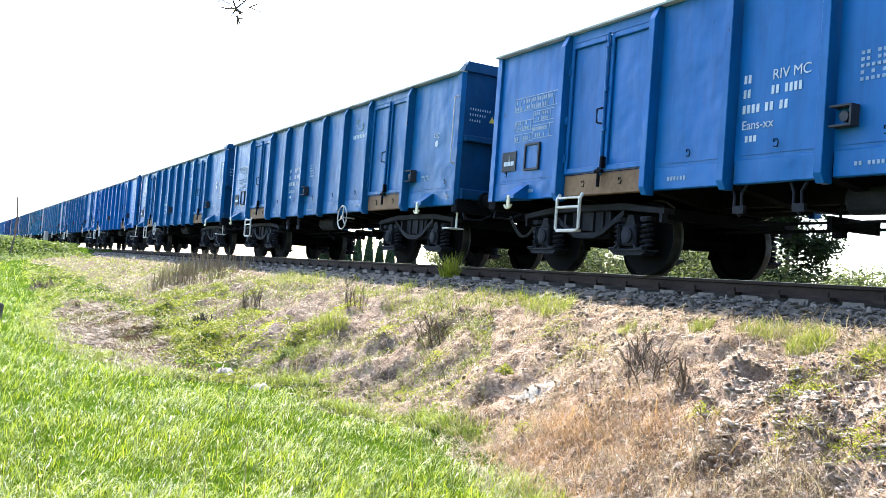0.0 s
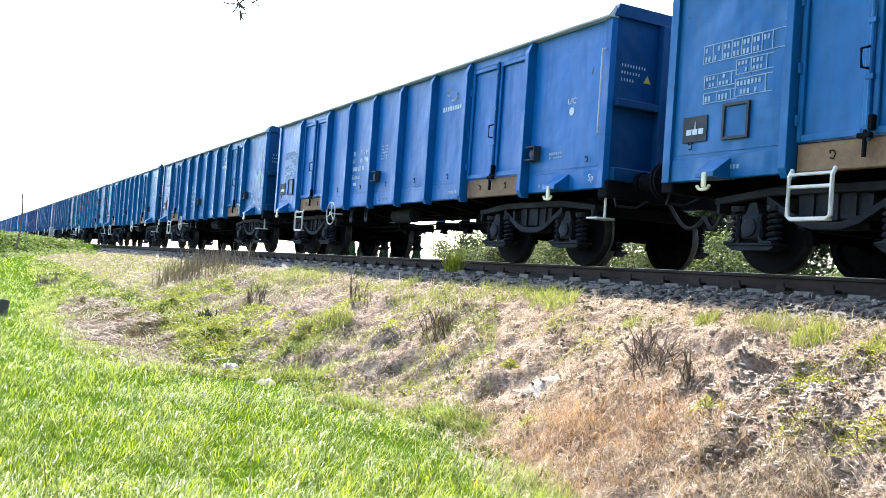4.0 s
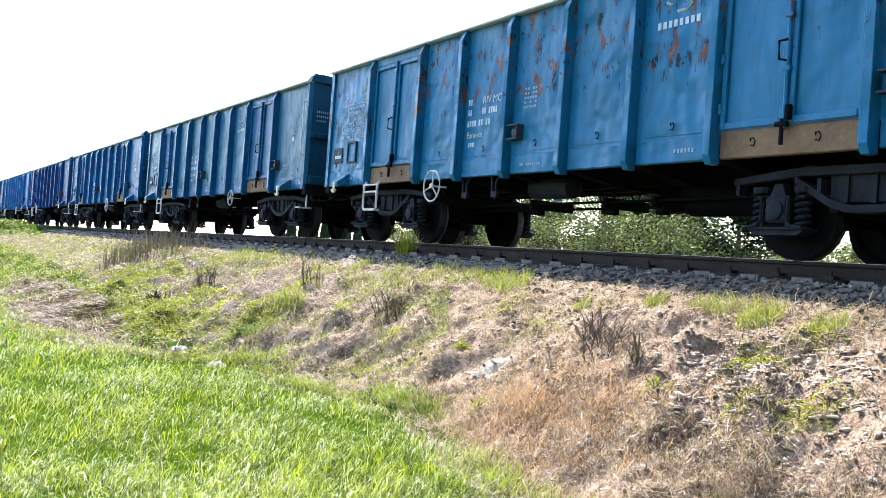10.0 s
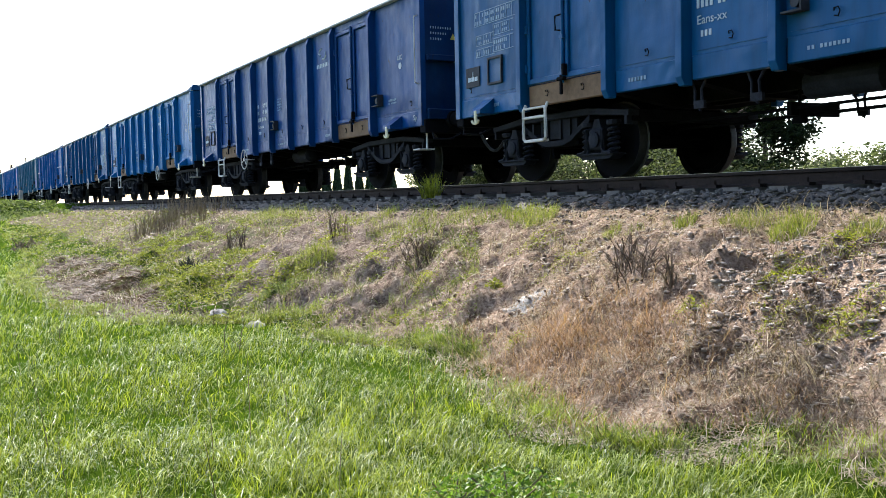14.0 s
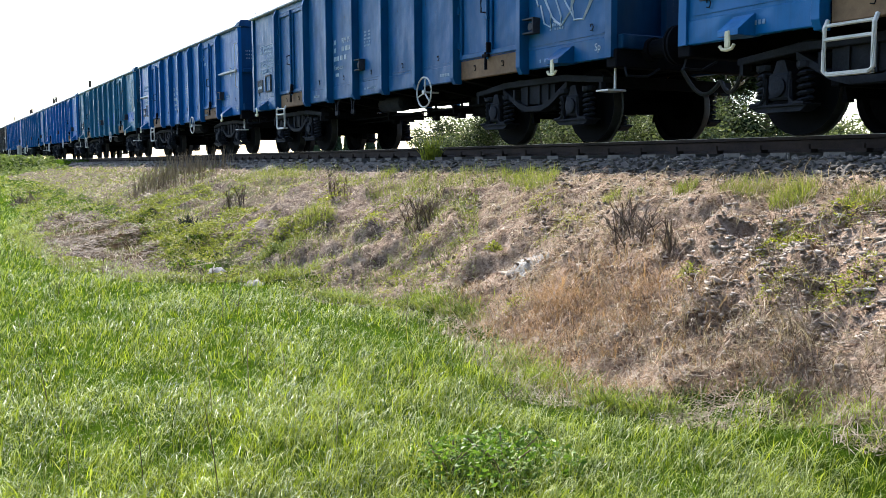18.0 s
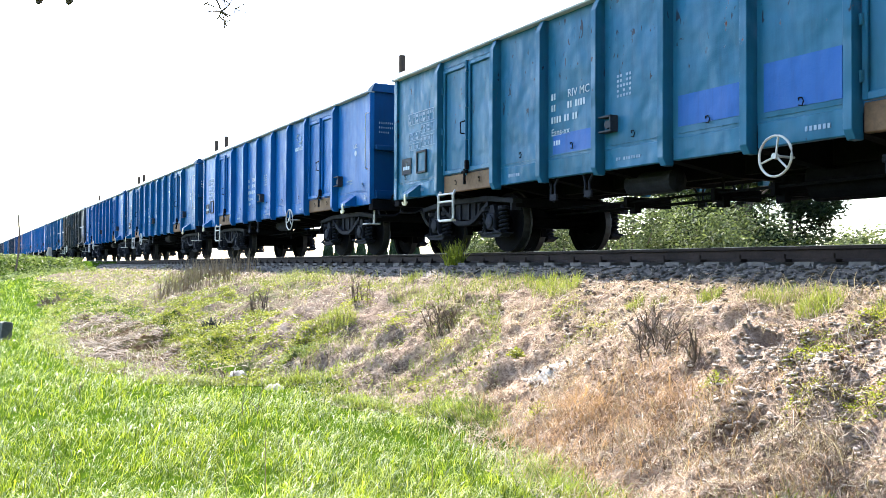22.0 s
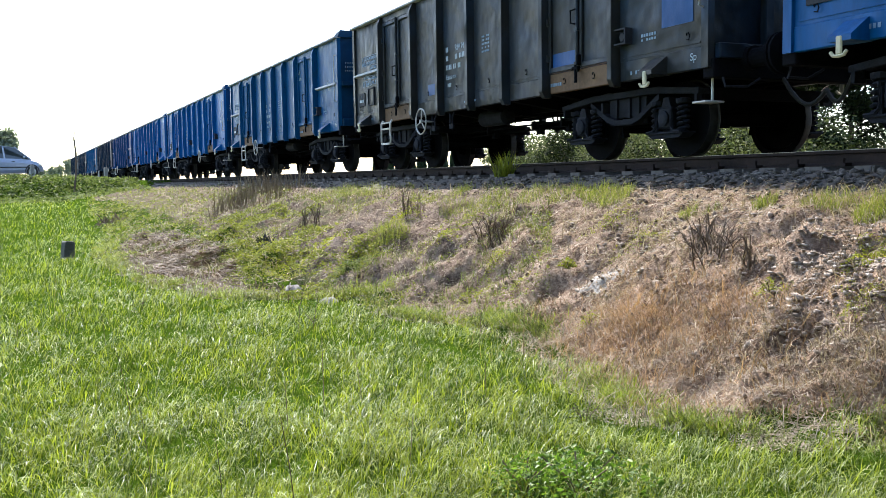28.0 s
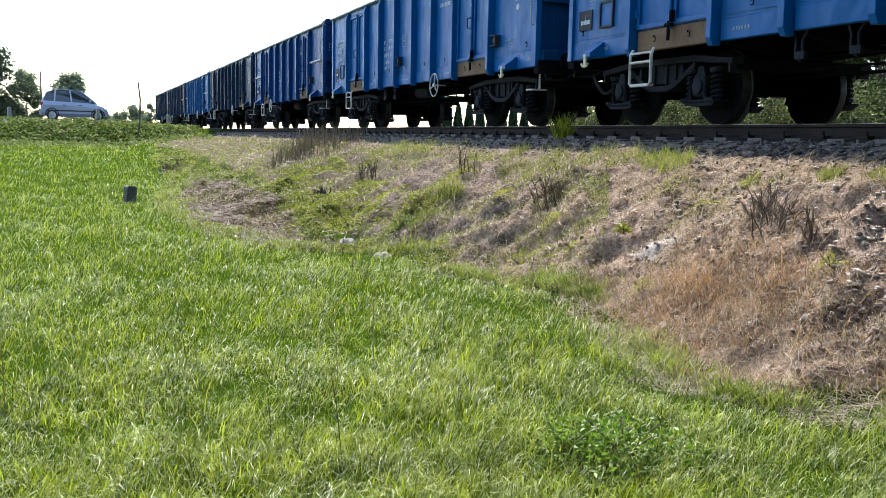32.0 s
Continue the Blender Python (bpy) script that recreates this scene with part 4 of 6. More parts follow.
def build_train():
    protos = {False: build_wagon(*LONG), True: build_wagon(*SHORT)}
    used, cars = set(), []
    for i, (rgb, sound, label) in enumerate(TRAIN):
        short = i in IS_SHORT
        w = copy_thing(protos[short], Matrix()) if short in used else None
        cars.append((w, short, rgb, sound, label))
        used.add(short)
    cars = [(protos[short] if w is None else w, short, rgb, sound, label) for w, short, rgb, sound, label in cars]
    for i, (w, short, rgb, sound, label) in enumerate(cars):
        w.matrix_basis = pose(TRACK_X, place(i), RAIL_Z)
        tagged(w, label, "railway wagon", "wagons of the train")
        rnd = random.Random(i * 7 + 1)
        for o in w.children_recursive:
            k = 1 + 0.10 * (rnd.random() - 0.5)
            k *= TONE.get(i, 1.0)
            k *= 0.42 if o.name.startswith("end_") and not o.name.startswith("end_panel") else 1.0     # shade of the end walls, put into their colour
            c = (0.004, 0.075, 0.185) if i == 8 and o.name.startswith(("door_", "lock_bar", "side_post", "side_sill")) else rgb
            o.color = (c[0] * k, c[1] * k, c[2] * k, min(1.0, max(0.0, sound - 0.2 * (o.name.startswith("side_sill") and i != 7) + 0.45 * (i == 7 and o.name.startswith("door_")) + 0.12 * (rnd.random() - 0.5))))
            if o.name.startswith("hand_wheel"):
                o.scale = (1.0, 0.70, 0.70) if i == 8 else (1.0, 0.76, 0.76) if i == 14 else (1.0, 0.90, 0.90)
                o.location.y = (1.75 if short else 2.25) * (1 if i in WHEEL_FAR else -1) - 0.3 * (i == 11) - 0.22 * (i == 8)
    cars = [c[0] for c in cars]
    # timber stakes that stand above the end walls of three wagons
    for i in (15, 16, 17):
        for e in (-1, 1):
            bm = bmesh.new()
            box(bm, -0.78, -0.66, e * 6.36, e * 6.46, 1.25, 3.88, 0.01)
            part("end_stake", bm, M_STAKE, cars[i], "brown timber stake standing above the wall")
    for y0, y1, z0, z1 in ((-2.85, -1.95, 1.30, 1.78), (-1.65, -0.75, 1.32, 1.66), (0.75, 1.62, 1.25, 1.52), (-6.1, -5.0, 1.30, 1.66)):
        patch(cars[14], y0, y1, z0, z1, (0.004, 0.075, 0.28))
    for y0, y1, z0, z1 in ((-5.45, -4.9, 1.5, 1.95), (-3.2, -2.5, 1.3, 1.5), (1.3, 1.8, 1.3, 1.5)):
        patch(cars[18], y0, y1, z0, z1, (0.012, 0.065, 0.2))
    patch(cars[6], -6.1, -5.2, 1.52, 1.76, (0.004, 0.075, 0.28))
    # sprayed scribble on one end panel
    bm = bmesh.new()
    rnd = random.Random(3)
    for k in range(5):
        y, z = -5.0 - k * 0.24, 1.62
        tube(bm, [(-1.380, y + 0.16 * math.sin(j * 1.1 + k) - 0.03 * j, z + 0.30 * math.sin(j * 0.9 + k * 2) + 0.12) for j in range(8)], 0.013, 4)
    part("scribble", bm, M_MARK, cars[12], "white sprayed scribble")
    return cars


CARS = build_train()
# metres gone by each second
RUN = [0.0, 7.86, 15.78, 23.75, 31.74, 39.75, 47.77, 55.79, 63.82, 71.85, 79.88, 87.92, 95.97, 104.04, 112.13, 120.24, 128.38, 136.54, 144.74, 152.96, 161.21, 169.49, 177.79, 186.11, 194.45, 202.79, 211.15, 219.5, 227.86, 236.21, 244.58, 252.96, 261.37]


def run(t):
    """How far the train has gone by t seconds."""
    return float(np.interp(t, range(33), RUN))


# ---------------------------------------------------------------- growing things: builders
def blades(rng, px, py, pz, length, width, lean, comb=(0.0, 0.0), droop=0.0):
    """Bent tapering blades of seven corners each: vertices and triangles. droop: how much further the tips hang over."""
    n = len(px)
    az = rng.uniform(0, math.tau, n)
    dx, dy = np.cos(az) + comb[0], np.sin(az) + comb[1]
    k = np.hypot(dx, dy) + 1e-6
    dx, dy = dx / k, dy / k
    tilt = np.abs(rng.normal(lean, lean * 0.4, n))
    over = droop * rng.uniform(0.5, 1.5, n)
    turn = np.arctan2(dy, dx) + math.pi / 2 + rng.normal(0, 0.7, n)
    wx, wy = np.cos(turn) * width / 2, np.sin(turn) * width / 2
    hx, hz, out = np.zeros(n), np.zeros(n), []
    for i, (seg, w) in enumerate(((0.0, 1.0), (0.42, 0.85), (0.33, 0.6), (0.25, 0.0))):
        a = tilt * (0.35 + 0.3 * i) + over * i * i / 6
        hx, hz = hx + np.sin(a) * length * seg, hz + np.cos(a) * length * seg
        x, y, z = px + dx * hx, py + dy * hx, pz + hz
        if w > 0:
            out += [np.stack([x + wx * w, y + wy * w, z], -1), np.stack([x - wx * w, y - wy * w, z], -1)]
        else:
            out.append(np.stack([x, y, z], -1))
    tri = np.array([[0, 1, 3], [0, 3, 2], [2, 3, 5], [2, 5, 4], [4, 5, 6]])
    return np.stack(out, 1).reshape(-1, 3), (tri[None] + (np.arange(n) * 7)[:, None, None]).reshape(-1, 3)


def straws(rng, px, py, pz, length, width):
    """Straight dry straws that lie about on the ground: thin slivers."""
    n = len(px)
    a = rng.uniform(0, math.tau, n)
    e = rng.normal(0.12, 0.22, n)
    d = np.stack([np.cos(a) * np.cos(e), np.sin(a) * np.cos(e), np.sin(e)], -1) * (length / 2)[:, None]
    w = np.stack([-np.sin(a), np.cos(a), rng.normal(0, 0.5, n)], -1) * (width / 2)[:, None]
    c = np.stack([px, py, pz], -1)
    v = np.stack([c - d - w, c - d + w, c + d + w * 0.4, c + d - w * 0.4], 1).reshape(-1, 3)
    t = np.array([[0, 1, 2], [0, 2, 3]])
    return v, (t[None] + (np.arange(n) * 4)[:, None, None]).reshape(-1, 3)


def leaves(rng, centres, size, droop=0.3):
    """Folded diamond leaves, one at each centre, turned at random."""
    n = len(centres)
    a = rng.normal(size=(n, 3))
    a[:, 2] *= 0.6
    a /= np.linalg.norm(a, axis=1)[:, None] + 1e-6
    b = np.cross(a, rng.normal(size=(n, 3)))
    b /= np.linalg.norm(b, axis=1)[:, None] + 1e-6
    c = np.cross(a, b)
    s = (size * rng.uniform(0.6, 1.3, n))[:, None]
    p = np.asarray(centres)
    v = np.stack([p - a * s, p + b * s * 0.42 + c * s * 0.12, p + a * s, p - b * s * 0.42 + c * s * 0.12], 1).reshape(-1, 3)
    t = np.array([[0, 1, 2], [0, 2, 3]])
    return v, (t[None] + (np.arange(n) * 4)[:, None, None]).reshape(-1, 3)


def spread(rng, n, near, far, a0, a1):
    """Places in a fan of the plan, as dense near by as far off for the eye."""
    r = np.exp(rng.uniform(math.log(near), math.log(far), n))
    a = np.radians(rng.uniform(a0, a1, n))
    return r * np.sin(a), r * np.cos(a), r


def stuff(name, vf, material, label, category):
    return tagged(arrays(name, vf[0], vf[1], material), label, category, kind="stuff")


def merge(*sets):
    vs, fs, k = [], [], 0
    for v, f in sets:
        vs.append(v)
        fs.append(f + k)
        k += len(v)
    return np.concatenate(vs), np.concatenate(fs)


# ---------------------------------------------------------------- the meadow
def build_meadow():
    rng = np.random.default_rng(3)
    x, y, r = spread(rng, 450000, 1.9, 60, -40, 72)
    edge = sod_edge(y) + 0.13 + (0.08 + 0.10 * step(6, 10, y)) * wobble(x, y, 2.2) + 0.08 * wobble(x, y, 6.0, 1.0)
    ok = (x < edge) & (y < 46.5) & (y > -1) & (r > 2.0)
    thin = 0.5 + 0.5 * wobble(x, y, 1.3, 3.0)
    ok &= rng.uniform(size=len(x)) < (0.6 + 0.5 * thin) * (0.6 + 0.4 * step(-0.55, 0.15, lumps(x, y, 4.2)))
    x, y, r = x[ok], y[ok], r[ok]
    tall = 1 + 0.25 * wobble(x, y, 0.8, 5.0) + 0.2 * lumps(x, y, 1.7) + 0.45 * lumps(x, y, 4.2)
    bent = rng.uniform(size=len(x)) < 0.32 + 0.3 * step(-0.1, 0.6, lumps(x, y, 1.1) + 0.4 * lumps(x, y, 3.0))
    for name, m, lean, droop, thick, mat, label in (("meadow_grass", ~bent, 0.6, 0.4, 0.0031, M_GRASS, "lush bright green meadow grass"), ("bent_grass", bent, 0.7, 1.25, 0.0026, M_ARC, "silvery bent-over blades among the meadow grass")):
        u, v, q = x[m], y[m], r[m]
        n = len(u)
        ln = rng.uniform(0.07, 0.18, n) * tall[m] * (1 + 0.012 * q) * (1.2 if name == "bent_grass" else 0.9)
        wd = thick * (1 + 0.10 * q) * rng.uniform(0.7, 1.3, n)
        stuff(name, blades(rng, u, v, land(u, v) - 0.01, ln, wd, lean, (0.5, -0.2), droop), mat, label, "grass")
    # the trodden grass round the viewer
    for name, count, wide, droop, mat, label in (("trodden_grass", 100000, 0.0055, 0.6, M_GRASS, "short trodden green grass round the viewpoint"), ("trodden_bent_grass", 60000, 0.005, 1.2, M_ARC, "pale bent blades in the trodden grass round the viewpoint")):
        q = 14 * np.sqrt(rng.uniform(0, 1, count))
        a = rng.uniform(0, math.tau, len(q))
        x, y = q * np.cos(a), q * np.sin(a)
        soft = lumps(x, y, 2.5)
        ang = np.degrees(np.arctan2(x, y)) + 8 * soft
        ok = (x < sod_edge(y) + 0.1 * lumps(x, y, 3.0)) & ((q < 2.1 + 0.3 * soft) | (ang < -38) | (ang > 70) | (y < -0.9 + 0.3 * soft))
        x, y = x[ok], y[ok]
        stuff(name, blades(rng, x, y, land(x, y) - 0.01, rng.uniform(0.06, 0.14, len(x)), np.full(len(x), wide), 0.7, (0.3, -0.2), droop), mat, label, "grass")
    # paler seed stalks that stand above the rest
    x, y, r = spread(rng, 2600, 2.6, 30, -20, 60)
    ok = (x < sod_edge(y) - 0.1) & (y < 40)
    x, y, r = x[ok], y[ok], r[ok]
    stuff("seed_stalks", blades(rng, x, y, land(x, y), rng.uniform(0.16, 0.34, len(x)), 0.0028 * (1 + 0.1 * r), 0.5, (0.3, 0), 0.7), M_TUFT, "thin pale seed stalks above the meadow grass", "grass")
    # bare stems of last year
    x, y, r = spread(rng, 40, 4, 24, -10, 40)
    ok = x < sod_edge(y) - 0.2
    x, y, r = x[ok], y[ok], r[ok]
    stuff("bare_stems", blades(rng, x, y, land(x, y), rng.uniform(0.3, 0.6, len(x)), 0.006 + 0 * x, 0.15), M_DEAD, "bare brown stems in the meadow", "grass")


# ---------------------------------------------------------------- the dry bank
def gravel_at(x, y):
    """How stony the bank is, 0 to 1."""
    return (1 - step(5.0, 6.4, y)) * step(4.5, 4.9, x) * (1 - step(5.8, 6.1, x))


def build_bank():
    rng = np.random.default_rng(8)
    x, y, r = spread(rng, 300000, 3.5, 46, 4, 64)
    ok = (x > sod_edge(y) - 0.25 + 0.2 * wobble(x, y, 3.0)) & (x < 6.55 + 0.12 * wobble(x, y, 2.5)) & (y < 45)
    patch = 0.5 + 0.5 * wobble(x, y, 2.0, 6.0)
    gravel = gravel_at(x, y)
    ok &= rng.uniform(size=len(x)) < (0.5 + 0.5 * patch) * (1 - 0.8 * gravel) * (1 - 0.45 * step(9, 12, y))
    x, y, r = x[ok], y[ok], r[ok]
    n = len(x)
    stuff("matted_straw", straws(rng, x, y, land(x, y) + 0.008, rng.uniform(0.03, 0.16, n), 0.0026 * (1 + 0.13 * r)), M_STRAW, "matted pale dry straw on the bank", "straw")
    # long straw combed down the slope, in tussocks
    x, y, r = spread(rng, 60000, 3.6, 34, 6, 63)
    tus = lumps(x, y, 2.1) + 0.6 * lumps(x, y, 5.3)
    ok = (x > sod_edge(y) - 0.1) & (x < 6.35) & (y < 40) & (rng.uniform(size=len(x)) < step(-0.35, 0.6, tus) * (1 - 0.75 * gravel_at(x, y)))
    x, y, r, tus = x[ok], y[ok], r[ok], tus[ok]
    stuff("combed_straw", blades(rng, x, y, land(x, y) + 0.012, rng.uniform(0.10, 0.30, len(x)) * (0.8 + 0.3 * tus), 0.0026 * (1 + 0.10 * r), 1.0, (-0.9, -0.5), 0.8), M_COMBED, "long pale straw combed down the bank in tussocks", "straw")
    # grass that thins out over the foot of the bank
    y = np.exp(rng.uniform(math.log(3.2), math.log(26), 42000))
    x = sod_edge(y) - 0.15 + np.abs(rng.normal(0, 1, len(y))) * (0.10 + 0.14 * step(8.5, 11, y)) + 0.12 * lumps(0 * y + 3.0, y, 1.3)
    k = (rng.uniform(size=len(x)) < step(-0.35, 0.5, lumps(x, y, 2.6)) * (0.45 + 0.55 * step(6.0, 8.5, y))) & (x < 5.9)
    x, y = x[k], y[k]
    r = np.hypot(x, y)
    stuff("edge_grass", blades(rng, x, y, land(x, y) - 0.01, rng.uniform(0.06, 0.20, len(x)), 0.0035 * (1 + 0.09 * r), 0.6, (0, 0), 0.5), M_EDGE, "yellow-green grass thinning out over the foot of the bank", "grass")
    # upright rusty grass at the foot of the bank
    cx, cy = rng.uniform(3.5, 5.1, 40000), rng.uniform(3.0, 7.4, 40000)
    d = ((cx - 4.45) / 0.55) ** 2 + ((cy - 5.6) / 1.1) ** 2
    foot = np.exp(-((cx - sod_edge(cy) - 0.12) / 0.16) ** 2)
    clump = 0.35 + 0.65 * step(-0.2, 0.5, wobble(cx, cy, 5.0, 1.0))
    keep = rng.uniform(size=len(cx)) < np.maximum(np.exp(-d * 1.3) * 0.75, foot * 0.35) * clump
    cx, cy = cx[keep], cy[keep]
    stuff("rusty_dry_grass", blades(rng, cx, cy, land(cx, cy), rng.uniform(0.10, 0.26, len(cx)), 0.0034 + 0 * cx, 0.8, (-0.4, -0.2), 0.9), M_STRAWRED, "dense reddish dry grass at the foot of the bank", "grass")
    cx, cy = 4.45 + rng.normal(0, 0.30, 1300), 5.5 + rng.normal(0, 0.65, 1300)
    ok = (cx > sod_edge(cy) - 0.05) & (lumps(cx, cy, 4.0) > -0.3)
    cx, cy = cx[ok], cy[ok]
    stuff("long_dry_grass", blades(rng, cx, cy, land(cx, cy), rng.uniform(0.20, 0.36, len(cx)), 0.0045 + 0 * cx, 0.6, (-0.3, -0.3), 1.1), M_STRAWRED, "long arching blades of reddish dry grass", "grass")
    # dark withered thatch low on the bank
    cx, cy = rng.uniform(4.0, 6.0, 9000), rng.uniform(2.6, 5.6, 9000)
    ok = (cx > sod_edge(cy)) & (rng.uniform(size=len(cx)) < step(-0.1, 0.5, lumps(cx, cy, 3.0)) * (1 - 0.6 * step(5.2, 5.8, cx)))
    cx, cy = cx[ok], cy[ok]
    stuff("withered_thatch", blades(rng, cx, cy, land(cx, cy), rng.uniform(0.06, 0.20, len(cx)), 0.0038 + 0 * cx, 0.9, (-0.2, -0.2), 0.6), M_DEAD, "dark withered thatch low on the bank", "grass")
    # thin dry stalks all over
    x, y, r = spread(rng, 12000, 3.5, 40, 5, 64)
    ok = (x > sod_edge(y) - 0.3) & (x < 6.3) & (y < 45)
    x, y, r = x[ok], y[ok], r[ok]
    stuff("dry_stalks", blades(rng, x, y, land(x, y), rng.uniform(0.10, 0.30, len(x)), 0.0030 * (1 + 0.1 * r), 0.6, (0, 0), 0.9), M_STRAW, "thin standing dry stalks on the bank", "straw")
    # sparse green grass among the straw further along the bank
    x, y, r = spread(rng, 120000, 9.5, 46, -2, 32)
    f = lumps(x, y, 0.9) + 0.7 * lumps(x, y, 2.7) + 0.35 * step(5.3, 6.2, x) + 0.30 * step(20, 30, y)
    ok = (x > sod_edge(y) - 0.2) & (x < 6.6) & (y < 45) & (rng.uniform(size=len(x)) < 0.9 * step(0.05, 0.8, f))
    x, y, r = x[ok], y[ok], r[ok]
    stuff("bank_grass", blades(rng, x, y, land(x, y) - 0.01, rng.uniform(0.06, 0.20, len(x)), 0.0032 * (1 + 0.09 * r), 0.6, (-0.2, -0.2), 0.6), M_BANKGRASS, "sparse green grass among the straw of the bank", "grass")
    # a swathe of brown mown hay
    x, y, r = spread(rng, 90000, 11.0, 24, 2, 17)
    k = (hay_at(x, y) < 1.0) & (x > sod_edge(y) - 0.15) & (rng.uniform(size=len(x)) < 0.15 + 0.85 * step(-0.3, 0.3, lumps(x, y, 3.0) + 0.4 * lumps(x, y, 0.8)))
    x, y = x[k], y[k]
    stuff("mown_hay", straws(rng, x, y, land(x, y) + rng.uniform(0.01, 0.07, len(x)), rng.uniform(0.08, 0.30, len(x)), 0.0004 * np.hypot(x, y) + 0.001), M_HAY, "brown mown hay lying at the meadow's edge", "hay")
    # a carpet of weeds over the foot of the bank
    cx, cy = rng.uniform(1.8, 4.9, 60000), rng.uniform(9.3, 20.0, 60000)
    f = lumps(cx, cy, 1.2) + 0.7 * lumps(cx, cy, 3.1) - 0.5 * step(3.6, 4.7, cx) + 0.25
    ok = (cx > sod_edge(cy) - 0.2) & (rng.uniform(size=len(cx)) < step(-0.1, 0.5, f)) & (hay_at(cx, cy) > 0.7 + 0.5 * lumps(cx, cy, 2.0))
    cx, cy = cx[ok], cy[ok]
    c = np.stack([cx, cy, land(cx, cy) + rng.uniform(0.01, 0.13, len(cx)) * step(-0.2, 1.0, f[ok])], -1)
    stuff("weed_carpet", leaves(rng, c, np.full(len(cx), 0.024)), M_CREEP, "carpet of low yellow-green weeds at the foot of the bank", "weeds")
    # creeping weeds on the far stretch of the bank and along the road's verge
    x, y, r = spread(rng, 190000, 9, 60, -12, 32)
    m = wobble(x, y, 1.5, 7.0) + 0.7 * wobble(x, y, 4.0, 2.0)
    ok = (x > sod_edge(y) - 0.3) & (x < 6.0) & (y < 45) & (m > 0.42 - 0.75 * (x < 4.3) * (y < 36)) & (hay_at(x, y) > 0.8 + 0.4 * lumps(x, y, 2.0))
    x, y, r = x[ok], y[ok], r[ok]
    c = np.stack([x, y, land(x, y) + rng.uniform(0.01, 0.10, len(x)) * (1 + (y > 44) * 1.5)], -1)
    stuff("creeping_weeds", leaves(rng, c, 0.006 + 0.0010 * r), M_CREEP, "low yellow-green weeds creeping over the bank", "weeds")


def build_verge():
    """The rank growth on the slope of the road."""
    rng = np.random.default_rng(77)
    n = 26000
    x, y = rng.uniform(-16, 6.0, n), rng.uniform(44.6, 51.0, n)
    lump = 0.5 + 0.5 * wobble(x, y, 1.4, 2.0)
    c = np.stack([x, y, land(x, y) + rng.uniform(0, 0.20, n) * (0.3 + lump)], -1)
    stuff("verge_weeds", leaves(rng, c, 0.085), M_VERGE, "rank green weeds on the road's slope", "weeds")


def tuft(x, y, n, h, w, spread_r, material, label, lean=0.45, name="grass_tuft", category="grass tuft", group="tufts on the bank", z=None):
    rng = np.random.default_rng(int(abs(x * 977 + y * 131)) + 5)
    a, r = rng.uniform(0, math.tau, n), spread_r * np.sqrt(rng.uniform(0, 1, n))
    px, py = r * np.cos(a), r * np.sin(a)
    base = land(x + px, y + py) - float(land(x, y)) if z is None else 0 * px
    v, f = blades(rng, px, py, base, rng.uniform(0.5, 1.1, n) * h, np.full(n, w), lean)
    ob = arrays(name, v, f, material)
    ob.matrix_basis = pose(x, y, float(land(x, y)) if z is None else z)
    return tagged(ob, label, category, group)


def herb(x, y, n, size, r, h, material, label, name="weed", category="weed", group="weeds on the bank"):
    """A low leafy plant: leaves massed in an uneven dome, on a few stems."""
    n = int(n * 2.4)
    h *= 0.72
    rng = np.random.default_rng(int(abs(x * 613 + y * 271)) + 9)
    a, q = rng.uniform(0, math.tau, n), np.sqrt(rng.uniform(0, 1, n))
    lump = 1 + 0.35 * np.sin(a * 3 + x) + 0.2 * np.sin(a * 7)
    px, py = np.cos(a) * q * r * lump, np.sin(a) * q * r * lump
    pz = rng.uniform(0.1, 1, n) * h * (1 - 0.7 * q * q) + (land(x + px, y + py) - float(land(x, y)))
    root = new(name)
    root.empty_display_size = 0.1
    v, f = leaves(rng, np.stack([px, py, pz], -1), size * 0.55)
    arrays("foliage", v, f, material, root)
    bm = bmesh.new()
    for k in range(5):
        b = k * math.tau / 5 + x
        tube(bm, [(0, 0, -0.02), (math.cos(b) * r * 0.3, math.sin(b) * r * 0.3, h * 0.4), (math.cos(b) * r * 0.6, math.sin(b) * r * 0.6, h * 0.7)], 0.004, 4)
    tagged(part("stalk_clump", bm, M_DEAD, root), kind="stuff")
    root.matrix_basis = pose(x, y, float(land(x, y)))
    return tagged(root, label, category, group)


